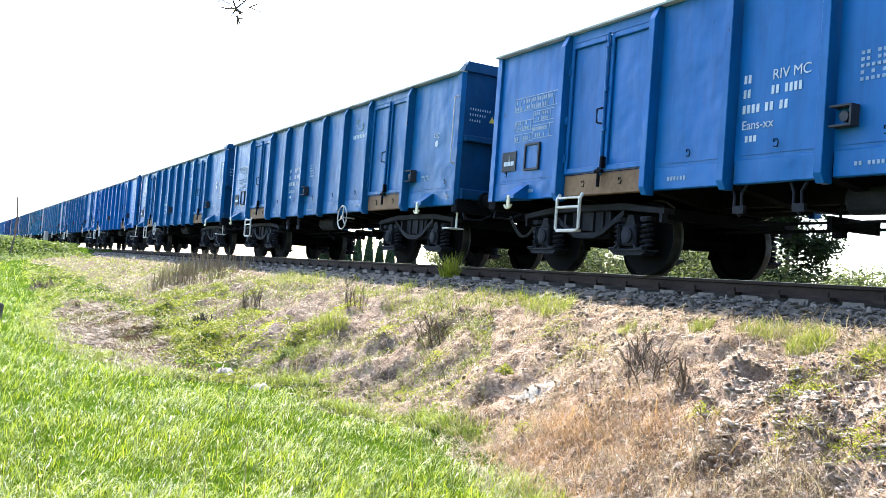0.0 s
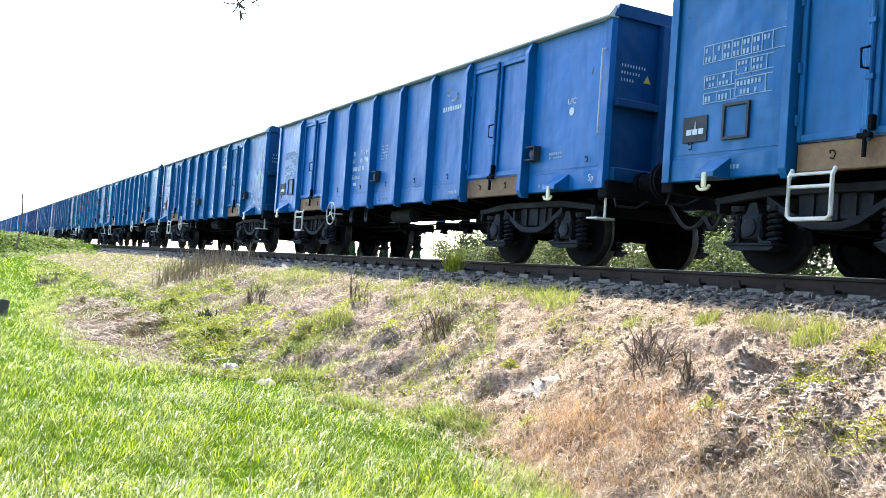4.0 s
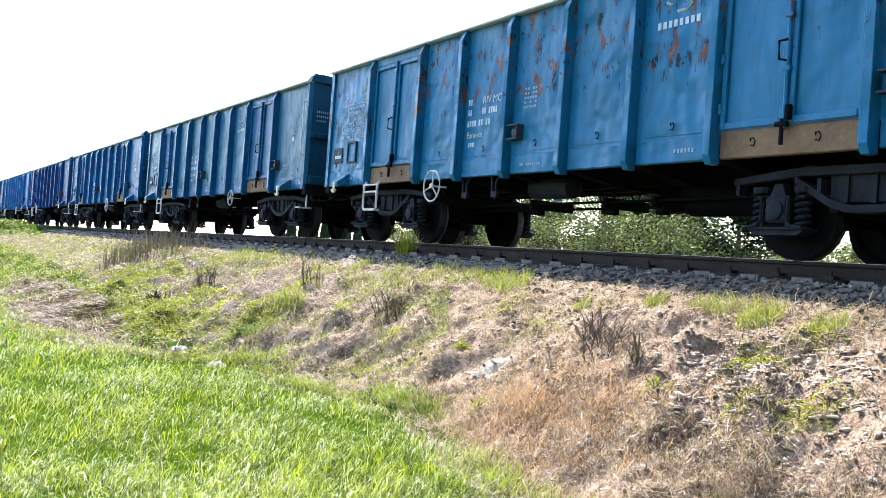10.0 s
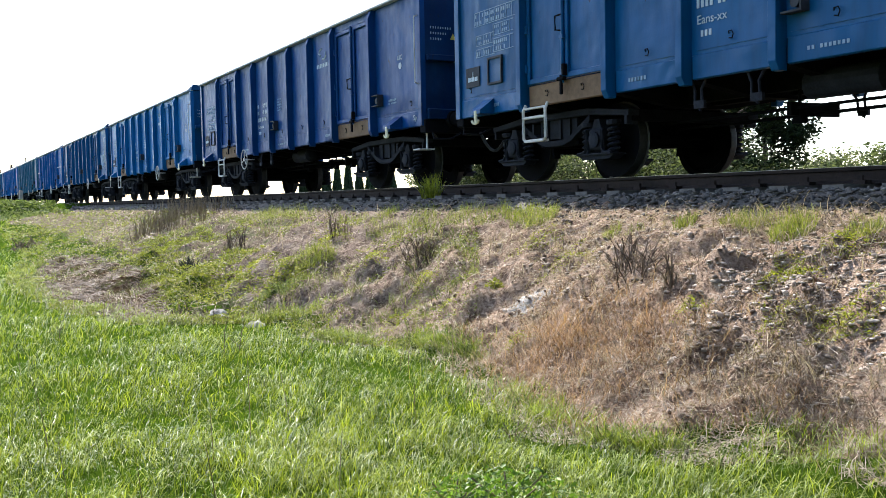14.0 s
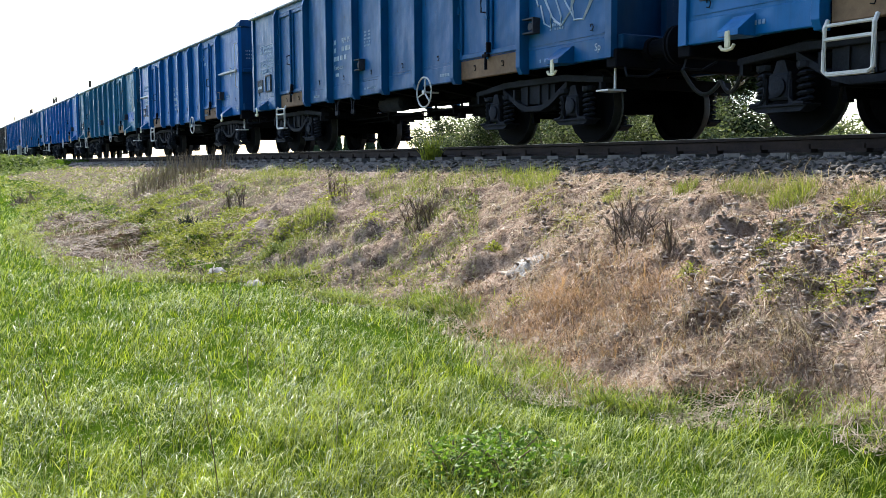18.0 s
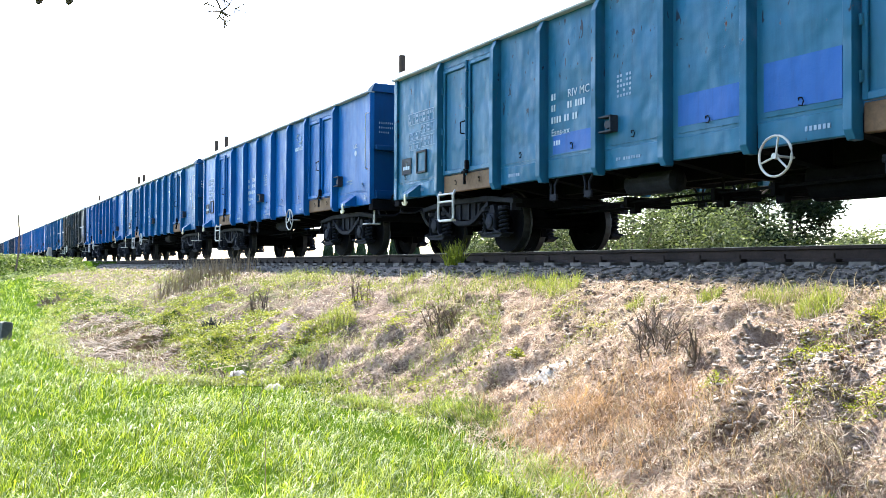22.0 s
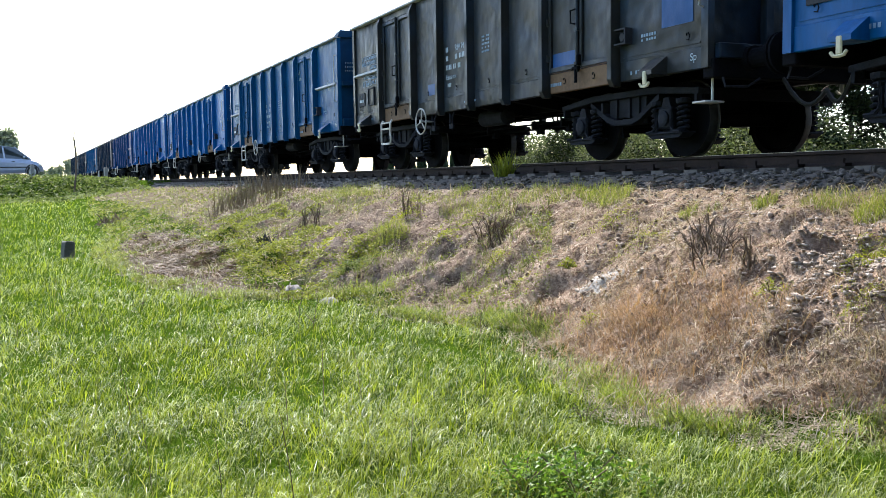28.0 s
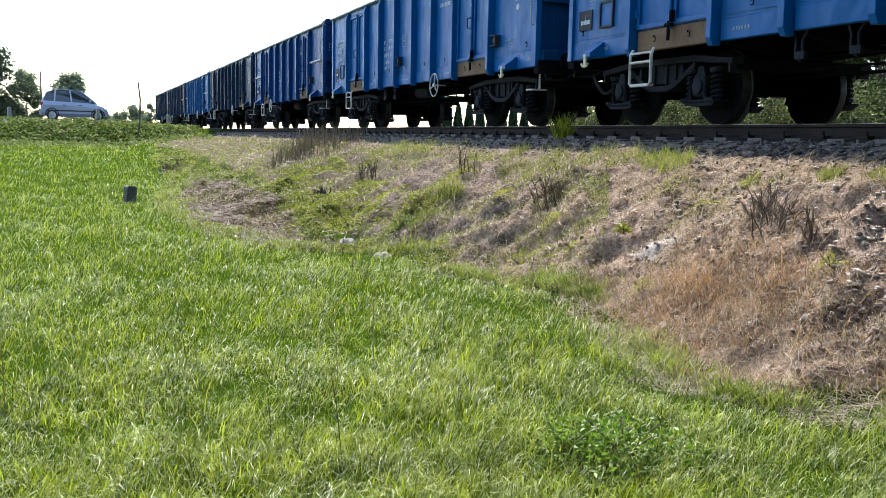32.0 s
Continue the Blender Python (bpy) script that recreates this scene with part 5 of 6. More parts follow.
def stems(x, y, n, h, r, spread_r, material, label, lean=0.35, twigs=1, name="dead_shrub", category="dead shrub"):
    """A clump of dead woody stems with broken side twigs."""
    rnd = random.Random(int(abs(x * 517 + y * 119)))
    bm = bmesh.new()
    for k in range(n):
        a, q = rnd.uniform(0, math.tau), spread_r * math.sqrt(rnd.random())
        bx, by = q * math.cos(a), q * math.sin(a)
        b, l = rnd.uniform(0, math.tau), abs(rnd.gauss(lean, lean * 0.5))
        hh = h * rnd.uniform(0.4, 1.05)
        bz = float(land(x + bx, y + by)) - float(land(x, y)) - 0.02
        pts = [Vector((bx, by, bz))]
        for i in range(1, 4):
            pts.append(pts[-1] + Vector((math.cos(b) * math.sin(l * i * 0.6), math.sin(b) * math.sin(l * i * 0.6), math.cos(l * i * 0.6))) * hh / 3 + Vector((rnd.gauss(0, 0.012), rnd.gauss(0, 0.012), 0)))
        tube(bm, pts, [r, r * 0.85, r * 0.65, r * 0.35], 4)
        for _ in range(twigs):
            p = pts[rnd.choice((1, 2))]
            c = rnd.uniform(0, math.tau)
            tube(bm, [p, p + Vector((math.cos(c) * 0.5, math.sin(c) * 0.5, 0.6)) * hh * 0.22, p + Vector((math.cos(c) * 0.9, math.sin(c) * 0.9, 0.9)) * hh * 0.33], [r * 0.5, r * 0.4, r * 0.2], 4)
    ob = part(name, bm, material)
    ob.matrix_basis = pose(x, y, float(land(x, y)))
    return tagged(ob, label, category)


build_meadow()
build_bank()
build_verge()
for x, y, n, h, q in ((6.15, 8.5, 260, 0.24, 0.22), (6.2, 8.9, 160, 0.20, 0.2), (6.2, 9.6, 200, 0.2, 0.28), (6.2, 10.3, 220, 0.2, 0.32), (5.95, 11.2, 260, 0.22, 0.36), (5.8, 11.9, 200, 0.2, 0.3), (5.95, 7.03, 110, 0.13, 0.10),
                      (6.0, 6.75, 90, 0.12, 0.10), (6.12, 6.2, 170, 0.17, 0.12), (6.05, 4.95, 320, 0.24, 0.20), (6.15, 5.45, 200, 0.16, 0.18), (6.2, 5.7, 120, 0.14, 0.15), (6.05, 4.3, 160, 0.17, 0.16), (4.65, 12.0, 200, 0.28, 0.22),
                      (4.85, 11.8, 160, 0.26, 0.2), (5.9, 13.2, 160, 0.2, 0.3), (6.0, 16.5, 220, 0.32, 0.5), (5.9, 18.0, 200, 0.3, 0.5), (6.2, 12.6, 140, 0.2, 0.25), (6.25, 9.2, 130, 0.18, 0.2)):
    tuft(x, y, int(n * 1.6), h * 0.78, 0.0038, q * 0.92, M_TUFT, "olive-green grass tuft at the edge of the ballast", 0.6)
tuft(7.18, 12.9, 160, 0.46, 0.012, 0.16, M_WEED, "bright green weed growing beside the rail", 0.5, "rail_weed", "weed", "weeds on the bank", 1.5)
for x, y, n, s, r, h, kind in ((5.04, 7.75, 170, 0.022, 0.085, 0.15, 0), (4.05, 11.6, 700, 0.03, 0.30, 0.20, 1), (4.25, 11.9, 500, 0.028, 0.3, 0.14, 0), (5.43, 4.46, 420, 0.020, 0.20, 0.09, 0), (4.91, 4.92, 190, 0.018, 0.12, 0.15, 0),
                               (4.91, 3.66, 260, 0.018, 0.18, 0.12, 0), (5.87, 4.3, 260, 0.02, 0.2, 0.11, 0), (4.8, 4.02, 220, 0.016, 0.2, 0.12, 0), (5.1, 3.6, 160, 0.016, 0.16, 0.1, 0), (5.5, 7.2, 300, 0.018, 0.3, 0.07, 0), (5.75, 8.0, 260, 0.02, 0.28, 0.07, 0),
                               (3.69, 13.16, 420, 0.028, 0.42, 0.12, 0), (4.06, 13.0, 420, 0.028, 0.4, 0.14, 0), (3.4, 12.6, 300, 0.028, 0.34, 0.12, 0), (4.9, 9.05, 200, 0.02, 0.16, 0.20, 2), (4.5, 8.9, 220, 0.02, 0.22, 0.12, 2), (4.35, 6.4, 150, 0.018, 0.12, 0.16, 0),
                               (4.7, 8.2, 120, 0.018, 0.12, 0.1, 2), (5.0, 10.6, 220, 0.024, 0.25, 0.1, 0), (5.3, 12.6, 220, 0.026, 0.28, 0.12, 0), (2.36, 3.55, 420, 0.034, 0.30, 0.34, 3), (2.15, 3.7, 240, 0.030, 0.2, 0.28, 3), (3.1, 4.6, 120, 0.02, 0.14, 0.22, 1)):
    herb(x, y, n, s, r, h, (M_WEED, M_VERGE, M_WEED, M_NETTLE)[kind], ("low lime-green weed on dry ground", "dark-leaved green plant in the grass", "yellowish flowering weed on the bank", "leafy green nettles standing in the meadow grass")[kind])
stems(5.3, 5.95, 30, 0.34, 0.007, 0.20, M_DEAD, "tangle of dead brown stems on the bank", 0.5, 2)
stems(5.42, 6.25, 14, 0.36, 0.008, 0.10, M_DEAD, "upright broken dead stems on the bank", 0.3, 1)
stems(5.18, 5.42, 9, 0.30, 0.010, 0.06, M_DEAD, "burnt-looking dead stump stems", 0.2, 1)
stems(5.19, 9.55, 22, 0.36, 0.009, 0.14, M_DEAD, "dead brown dock stems on the bank", 0.3, 2)
stems(5.25, 9.9, 12, 0.30, 0.008, 0.12, M_DEAD, "dead brown dock stems on the bank", 0.3, 2)
stems(4.52, 14.9, 16, 0.40, 0.010, 0.16, M_DEAD, "dead brown weed stems on the bank", 0.3, 2)
stems(5.4, 12.4, 12, 0.50, 0.007, 0.2, M_DEAD, "thin bare weed stalks", 0.2, 2)
stems(3.66, 14.4, 40, 0.28, 0.014, 0.12, M_RUBBER, "small blackened shrub stump", 0.3, 2)
stems(2.9, 12.3, 30, 0.16, 0.010, 0.25, M_DEAD, "low dark dead stems at the grass edge", 0.6, 1)
stems(3.1, 11.9, 20, 0.14, 0.010, 0.2, M_DEAD, "low dark dead stems at the grass edge", 0.6, 1)
for x, y in ((2.47, 8.6), (2.55, 8.4), (1.3, 11.0), (2.0, 12.4)):
    stems(x, y, 1, 0.75, 0.004, 0.0, M_DEAD, "single tall bare weed stalk in the meadow", 0.12, 4, "weed_stalk", "weed stalk")
for x, y, n in ((4.6, 21.2, 46), (4.9, 22.2, 46), (5.6, 23.0, 44), (6.1, 23.6, 44), (5.2, 20.6, 26), (6.2, 21.8, 30)):
    stems(x, y, int(n * 2.0), 0.62, 0.0065, 0.55, M_REED, "stand of withered brown reeds beside the track", 0.12, 0, "withered_reeds", "reeds")
stems(2.5, 28.0, 40, 0.35, 0.02, 0.35, M_DEAD, "dark dead clump at the foot of the bank", 0.5, 1)


# ---------------------------------------------------------------- stones
def stone_mesh(seed):
    rng = np.random.default_rng(seed)
    bm = bmesh.new()
    bmesh.ops.create_icosphere(bm, subdivisions=1, radius=1.0)
    for v in bm.verts:
        v.co *= float(rng.uniform(0.55, 1.2))
        v.co.y *= 0.8
        v.co.z *= 0.55
    vs = np.array([v.co[:] for v in bm.verts])
    fs = np.array([[v.index for v in f.verts] for f in bm.faces])
    bm.free()
    return vs, fs


SHAPES = [stone_mesh(k) for k in range(6)]


def turned(rng, n):
    q = rng.normal(size=(n, 4))
    q /= np.linalg.norm(q, axis=1)[:, None]
    w, x, y, z = q.T
    return np.stack([np.stack([1 - 2 * (y * y + z * z), 2 * (x * y - z * w), 2 * (x * z + y * w)], -1), np.stack([2 * (x * y + z * w), 1 - 2 * (x * x + z * z), 2 * (y * z - x * w)], -1),
                     np.stack([2 * (x * z - y * w), 2 * (y * z + x * w), 1 - 2 * (x * x + y * y)], -1)], 1)


def stones(rng, p, size, flat=False):
    sets = []
    pick = rng.integers(0, len(SHAPES), len(p))
    for k, (vs, fs) in enumerate(SHAPES):
        m = pick == k
        rot = turned(rng, int(m.sum()))
        if flat:
            rot = rot * np.array([1.0, 1.0, 0.42])[None, :, None]
        v = np.einsum("nij,vj->nvi", rot, vs) * size[m][:, None, None] + p[m][:, None]
        sets.append((v.reshape(-1, 3), (fs[None] + (np.arange(len(v)) * len(vs))[:, None, None]).reshape(-1, 3)))
    return merge(*sets)


def ballast_top(x):
    d = np.abs(x - TRACK_X)
    return np.where(d < 1.72, 1.50, 1.50 - (d - 1.72) * 0.517)


def build_stones():
    rng = np.random.default_rng(21)
    bed = bpy.data.objects["ballast_bed"]
    # the nearest stones, one by one
    meshes = []
    for vs, fs in SHAPES:
        ob = arrays("stone", vs, fs, M_STONE, bed)
        meshes.append(ob)
    for k in range(294):
        x, y = rng.uniform(6.4, 7.0), rng.uniform(3.8, 8.0)
        ob = meshes[k] if k < 6 else new("stone", meshes[k % 6].data)
        ob.parent = bed
        s = rng.uniform(0.022, 0.05)
        ob.matrix_basis = Matrix.LocRotScale((x, y, float(ballast_top(x)) + s * 0.25), Euler(rng.uniform(0, 6, 3)), (s, s * 1.2, s * 0.65))
    # the rest of the shoulder
    y = np.exp(rng.uniform(math.log(3.0), math.log(60), 15000))
    x = 6.1 + 1.5 * rng.uniform(0, 1, len(y)) ** 0.7
    s = (0.015 + 0.048 * rng.uniform(0, 1, len(y)) ** 3) * (1 + 0.01 * y) * np.where(x < 6.42, 0.6, 1.0)
    p = np.stack([x, y, np.maximum(ballast_top(x), land(x, y)) + s * 0.15], -1)
    x2, y2 = rng.uniform(7.7, 10.4, 2500), rng.uniform(2, 30, 2500)
    s2 = rng.uniform(0.025, 0.045, 2500)
    p2 = np.stack([x2, y2, ballast_top(x2) + s2 * 0.1], -1)
    stuff("loose_ballast", stones(rng, np.concatenate([p, p2]), np.concatenate([s, s2]), True), M_STONE, "loose grey ballast stones along the track", "ballast")
    # rubble on the bank
    x, y = rng.uniform(4.2, 6.2, 11000), rng.uniform(2.6, 7.2, 11000)
    dense = np.exp(-(((x - 5.25) / 0.5) ** 2 + ((y - 4.3) / 0.9) ** 2)) + 0.5 * np.exp(-(((x - 4.6) / 0.25) ** 2 + ((y - 4.3) / 0.6) ** 2)) + 0.06
    k = rng.uniform(size=len(x)) < dense * 0.8
    x, y = x[k], y[k]
    s = 0.012 + 0.042 * rng.uniform(0, 1, len(x)) ** 3.0
    p = np.stack([x, y, land(x, y) + s * 0.12], -1)
    x, y, r = spread(rng, 5000, 7, 40, 6, 40)
    k = (x > sod_edge(y) + 0.6) & (x < 6.2) & (wobble(x, y, 1.9, 3.0) > 0.1)
    x, y, r = x[k], y[k], r[k]
    s2 = rng.uniform(0.012, 0.035, len(x))
    stuff("bank_rubble", stones(rng, np.concatenate([p, np.stack([x, y, land(x, y) + s2 * 0.3], -1)]), np.concatenate([s, s2]), True), M_RUBBLE, "small broken stones lying on the bank", "gravel")
    # clods of dry soil all over the bank
    x, y, r = spread(rng, 18000, 3.6, 14, 14, 62)
    k = (x > sod_edge(y) + 0.05) & (x < 6.35) & (y < 11.5) & (lumps(x, y, 1.9) + 0.6 * lumps(x, y, 5.0) > 0.2)
    x, y, r = x[k], y[k], r[k]
    s = 0.008 + 0.030 * rng.uniform(0, 1, len(x)) ** 4
    stuff("soil_clods", stones(rng, np.stack([x, y, land(x, y) + s * 0.4], -1), s), M_SOIL, "crumbly brown clods of dry soil on the bank", "soil")
    for x, y, s in ((4.74, 4.49, 0.06), (5.62, 4.2, 0.06), (5.75, 3.9, 0.05), (4.4, 4.2, 0.04), (4.95, 6.9, 0.07), (4.8, 7.2, 0.05)):
        vs, fs = SHAPES[int(x * 10) % 6]
        ob = tagged(arrays("rock", vs * (s, s * 1.25, s * 0.6), fs, M_RUBBLE), "pale flat stone lying on the bank", "stone", "larger stones")
        ob.matrix_basis = pose(x, y, float(land(x, y)) + s * 0.25, 12, -20, x * 90)


# the pale lime patch and two scraps of litter
M_LIME = mottled("chalky_lime_residue", (0.07, 0.06, 0.05), (0.36, 0.345, 0.325), 40, 0.9, 0, 0.7, 0.02)


def mound(x, y, rx, ry, h, material, name, label, category):
    rng = np.random.default_rng(int(x * 100 + y * 10))
    n = 22
    g = np.linspace(-1, 1, n)
    gx, gy = np.meshgrid(g, g)
    d = np.sqrt(gx ** 2 + gy ** 2)
    z = np.maximum(0, 1 - d ** 2) * h * (1 + 0.5 * wobble(gx * 3 + x, gy * 3 + y, 2.0)) + rng.normal(0, 0.006, gx.shape) * (d < 0.9) - 0.03 * (d > 0.85)
    wx, wy = x + gx * rx, y + gy * ry
    v = np.stack([wx, wy, land(wx, wy) + z], -1).reshape(-1, 3)
    i = (np.arange(n - 1)[:, None] * n + np.arange(n - 1)[None]).ravel()
    return tagged(arrays(name, v, np.stack([i, i + 1, i + n + 1, i + n], -1), material, smooth=True), label, category)


mound(4.93, 7.05, 0.22, 0.34, 0.004, M_LIME, "lime_patch", "chalky white patch of spilled lime", "spill")
for x, y, a in ((3.36, 11.9, 0.16), (3.5, 10.8, 0.15)):
    mound(x, y, a, a * 0.7, 0.05, M_LIME, "litter", "crumpled white scrap lying in the grass", "litter")


# ---------------------------------------------------------------- posts, road and car
def concrete_post(x, y, w, h, lean, material, label, name, group=""):
    bm = bmesh.new()
    prism(bm, [(-w, -0.15), (w, -0.15), (w * 0.92, h - 0.03), (w * 0.6, h), (-w * 0.6, h), (-w * 0.92, h - 0.03)], -w * 0.8, w * 0.8)
    bmesh.ops.bevel(bm, geom=bm.edges[:], offset=0.008, segments=1, affect="EDGES")
    ob = part(name, bm, material)
    ob.matrix_basis = pose(x, y, float(land(x, y)), 0, lean, 20)
    return tagged(ob, label, "post", group)


concrete_post(0.97, 20.2, 0.115, 0.36, 6, M_OLDSTONE, "short dark concrete boundary stone in the grass", "boundary_stone")
for az in (-3.54, 1.12, 5.05, -6.5, -9.5):
    y = 50.6
    concrete_post(math.tan(radians(az)) * y, y, 0.09, 0.66, 0, M_CONCRETE, "stubby roadside guard post", "guard_post", "guard posts by the crossing")
bm = bmesh.new()
tube(bm, [(0, 0, -0.1), (0.05, 0, 0.9), (0.02, 0.05, 1.9), (-0.10, 0, 2.6), (-0.05, 0, 3.1)], [0.06, 0.05, 0.05, 0.035, 0.015], 6)
tube(bm, [(0.03, 0, 1.3), (0.14, 0, 1.6), (0.17, 0.02, 1.8)], [0.02, 0.015, 0.008], 5)
_p = part("dead_sapling", bm, M_BARK)
_p.matrix_basis = pose(2.78, 48.3, float(land(2.78, 48.3)), 0, 4, 0)
tagged(_p, "leaning bare dead sapling on the verge", "sapling")


def build_road():
    xs = np.concatenate([np.arange(-90, -10, 4.0), np.arange(-10, 16, 0.8), np.arange(16, 90, 4.0)])
    ys = np.linspace(52.0, 57.5, 5)
    gx, gy = np.meshgrid(xs, ys)
    z = land(gx, gy) + 0.006 + 0.02 * (1 - ((gy - 54.75) / 2.75) ** 2)
    v = np.stack([gx, gy, z], -1).reshape(-1, 3)
    n = len(xs)
    i = (np.arange(4)[:, None] * n + np.arange(n - 1)[None]).ravel()
    tagged(arrays("road", v, np.stack([i, i + 1, i + n + 1, i + n], -1), M_ASPHALT, smooth=True), "narrow asphalt road over the level crossing", "road", kind="structure")


def gloss(name, rgb, rough, metal=0.0, coat=0.0):
    n = Nodes(name, rough, metal)
    n.base(rgb)
    n.b.inputs["Coat Weight"].default_value = coat
    return n.m


def build_car():
    """A small silver van-like hatchback, 3.6 m long, that waits at the crossing with its nose to the track."""
    silver = mottled("silver_lacquer", (0.26, 0.28, 0.36), (0.33, 0.35, 0.44), 3, 0.3, 0.3, 0.02)
    glass = gloss("tinted_glass", (0.02, 0.025, 0.03), 0.06, 0.0, 0.5)
    trim = gloss("black_trim", (0.02, 0.02, 0.02), 0.6)
    lamp = gloss("clear_lamp", (0.55, 0.57, 0.6), 0.15, 0.3)
    red = gloss("red_lamp", (0.35, 0.02, 0.02), 0.25)
    alloy = gloss("alloy", (0.4, 0.4, 0.42), 0.35, 0.8)
    car = new("silver_car")
    car.empty_display_size = 0.5
    # body shell: sections across the car, from the tail to the nose
    sec = [(-1.78, 0.45, 0.72, 0.78), (-1.72, 0.32, 1.00, 0.83), (-1.55, 0.26, 1.02, 0.85), (-0.9, 0.24, 0.99, 0.86), (0.0, 0.23, 0.96, 0.86), (0.75, 0.23, 0.94, 0.86), (1.15, 0.24, 0.88, 0.85), (1.55, 0.26, 0.76, 0.80), (1.74, 0.34, 0.62, 0.70), (1.80, 0.42, 0.54, 0.62)]
    bm = bmesh.new()
    rings = []
    for x, z0, z1, w in sec:
        rings.append([bm.verts.new(p) for p in ((x, -w * 0.92, z0), (x, -w, z0 + 0.15), (x, -w, z1 - 0.2), (x, -w * 0.95, z1), (x, w * 0.95, z1), (x, w, z1 - 0.2), (x, w, z0 + 0.15), (x, w * 0.92, z0))])
    for a, b in zip(rings, rings[1:]):
        for k in range(8):
            bm.faces.new((a[k], a[(k + 1) % 8], b[(k + 1) % 8], b[k]))
    bm.faces.new(rings[0])
    bm.faces.new(rings[-1][::-1])
    bmesh.ops.recalc_face_normals(bm, faces=bm.faces[:])
    part("body", bm, silver, car)
    # cabin of glass with a silver roof and pillars
    bm = bmesh.new()
    prism(bm, [(-1.66, 0.98), (-1.40, 1.46), (-1.0, 1.55), (-0.3, 1.57), (0.35, 1.50), (1.16, 0.90)], -0.72, 0.72)
    for v in bm.verts:
        if v.co.z > 1.2:
            v.co.y *= 0.86
    part("cabin_glass", bm, glass, car, "dark tinted glazing")
    bm = bmesh.new()
    prism(bm, [(-1.42, 1.44), (-1.0, 1.555), (-0.3, 1.58), (0.36, 1.51), (0.36, 1.53), (-0.3, 1.605), (-1.0, 1.585), (-1.44, 1.475)], -0.63, 0.63)
    part("roof", bm, silver, car)
    for s in (-1, 1):
        for pts in ([(0.36, 1.52), (1.20, 0.90)], [(-0.22, 1.55), (-0.14, 0.95)], [(-0.98, 1.55), (-1.05, 0.97)], [(-1.42, 1.46), (-1.68, 0.98)]):
            bm = bmesh.new()
            (x0, z0), (x1, z1) = pts
            tube(bm, [(x0, s * 0.63, z0), ((x0 + x1) / 2, s * 0.695, (z0 + z1) / 2), (x1, s * 0.75, z1)], 0.045, 6)
            part("pillar", bm, silver, car)
        bm = bmesh.new()
        box(bm, -1.5, 1.5, s * 0.85, s * 0.875, 0.50, 0.56, 0.008)
        part("side_moulding", bm, trim, car)
        bm = bmesh.new()
        for x in (-0.62, 0.2):
            box(bm, x, x + 0.18, s * 0.86, s * 0.89, 0.80, 0.83, 0.006)
        part("door_handle", bm, trim, car)
        bm = bmesh.new()
        box(bm, 0.78, 0.90, s * 0.84, s * 1.00, 0.96, 1.08, 0.03)
        part("mirror", bm, silver, car)
        bm = bmesh.new()
        box(bm, 1.52, 1.74, s * 0.45, s * 0.76, 0.58, 0.70, 0.03)
        part("headlight", bm, lamp, car)
        bm = bmesh.new()
        box(bm, -1.78, -1.62, s * 0.62, s * 0.83, 0.68, 0.95, 0.02)
        part("tail_light", bm, red, car)
        for x in (-1.18, 1.24):
            bm = bmesh.new()
            lathe(bm, [(-s * 0.1, 0.2), (-s * 0.1, 0.28), (-s * 0.07, 0.30), (s * 0.07, 0.30), (s * 0.1, 0.28), (s * 0.1, 0.2)], (x, s * 0.76, 0.30), "y", 20)
            wh = part("wheel", bm, M_RUBBER, car)
            bm = bmesh.new()
            lathe(bm, [(s * 0.08, 0.2), (s * 0.115, 0.19), (s * 0.12, 0.05)], (x, s * 0.76, 0.30), "y", 14)
            part("rim", bm, alloy, wh)
            bm = bmesh.new()
            tube(bm, [(x + math.cos(a) * 0.35, s * 0.862, 0.30 + math.sin(a) * 0.35) for a in [math.pi * k / 10 for k in range(11)]], 0.03, 5)
            part("wheel_arch", bm, trim, car)
    bm = bmesh.new()
    box(bm, 1.70, 1.84, -0.66, 0.66, 0.30, 0.48, 0.03)
    part("front_bumper", bm, silver, car)
    bm = bmesh.new()
    box(bm, -1.86, -1.72, -0.74, 0.74, 0.32, 0.52, 0.03)
    part("rear_bumper", bm, silver, car)
    car.matrix_basis = pose(-0.12, 53.4, float(land(-0.12, 53.4)) + 0.02) @ Matrix.Diagonal((0.93, 1.0, 1.05, 1.0))
    tagged(car, "small silver hatchback car waiting at the level crossing", "car")


build_road()
build_car()


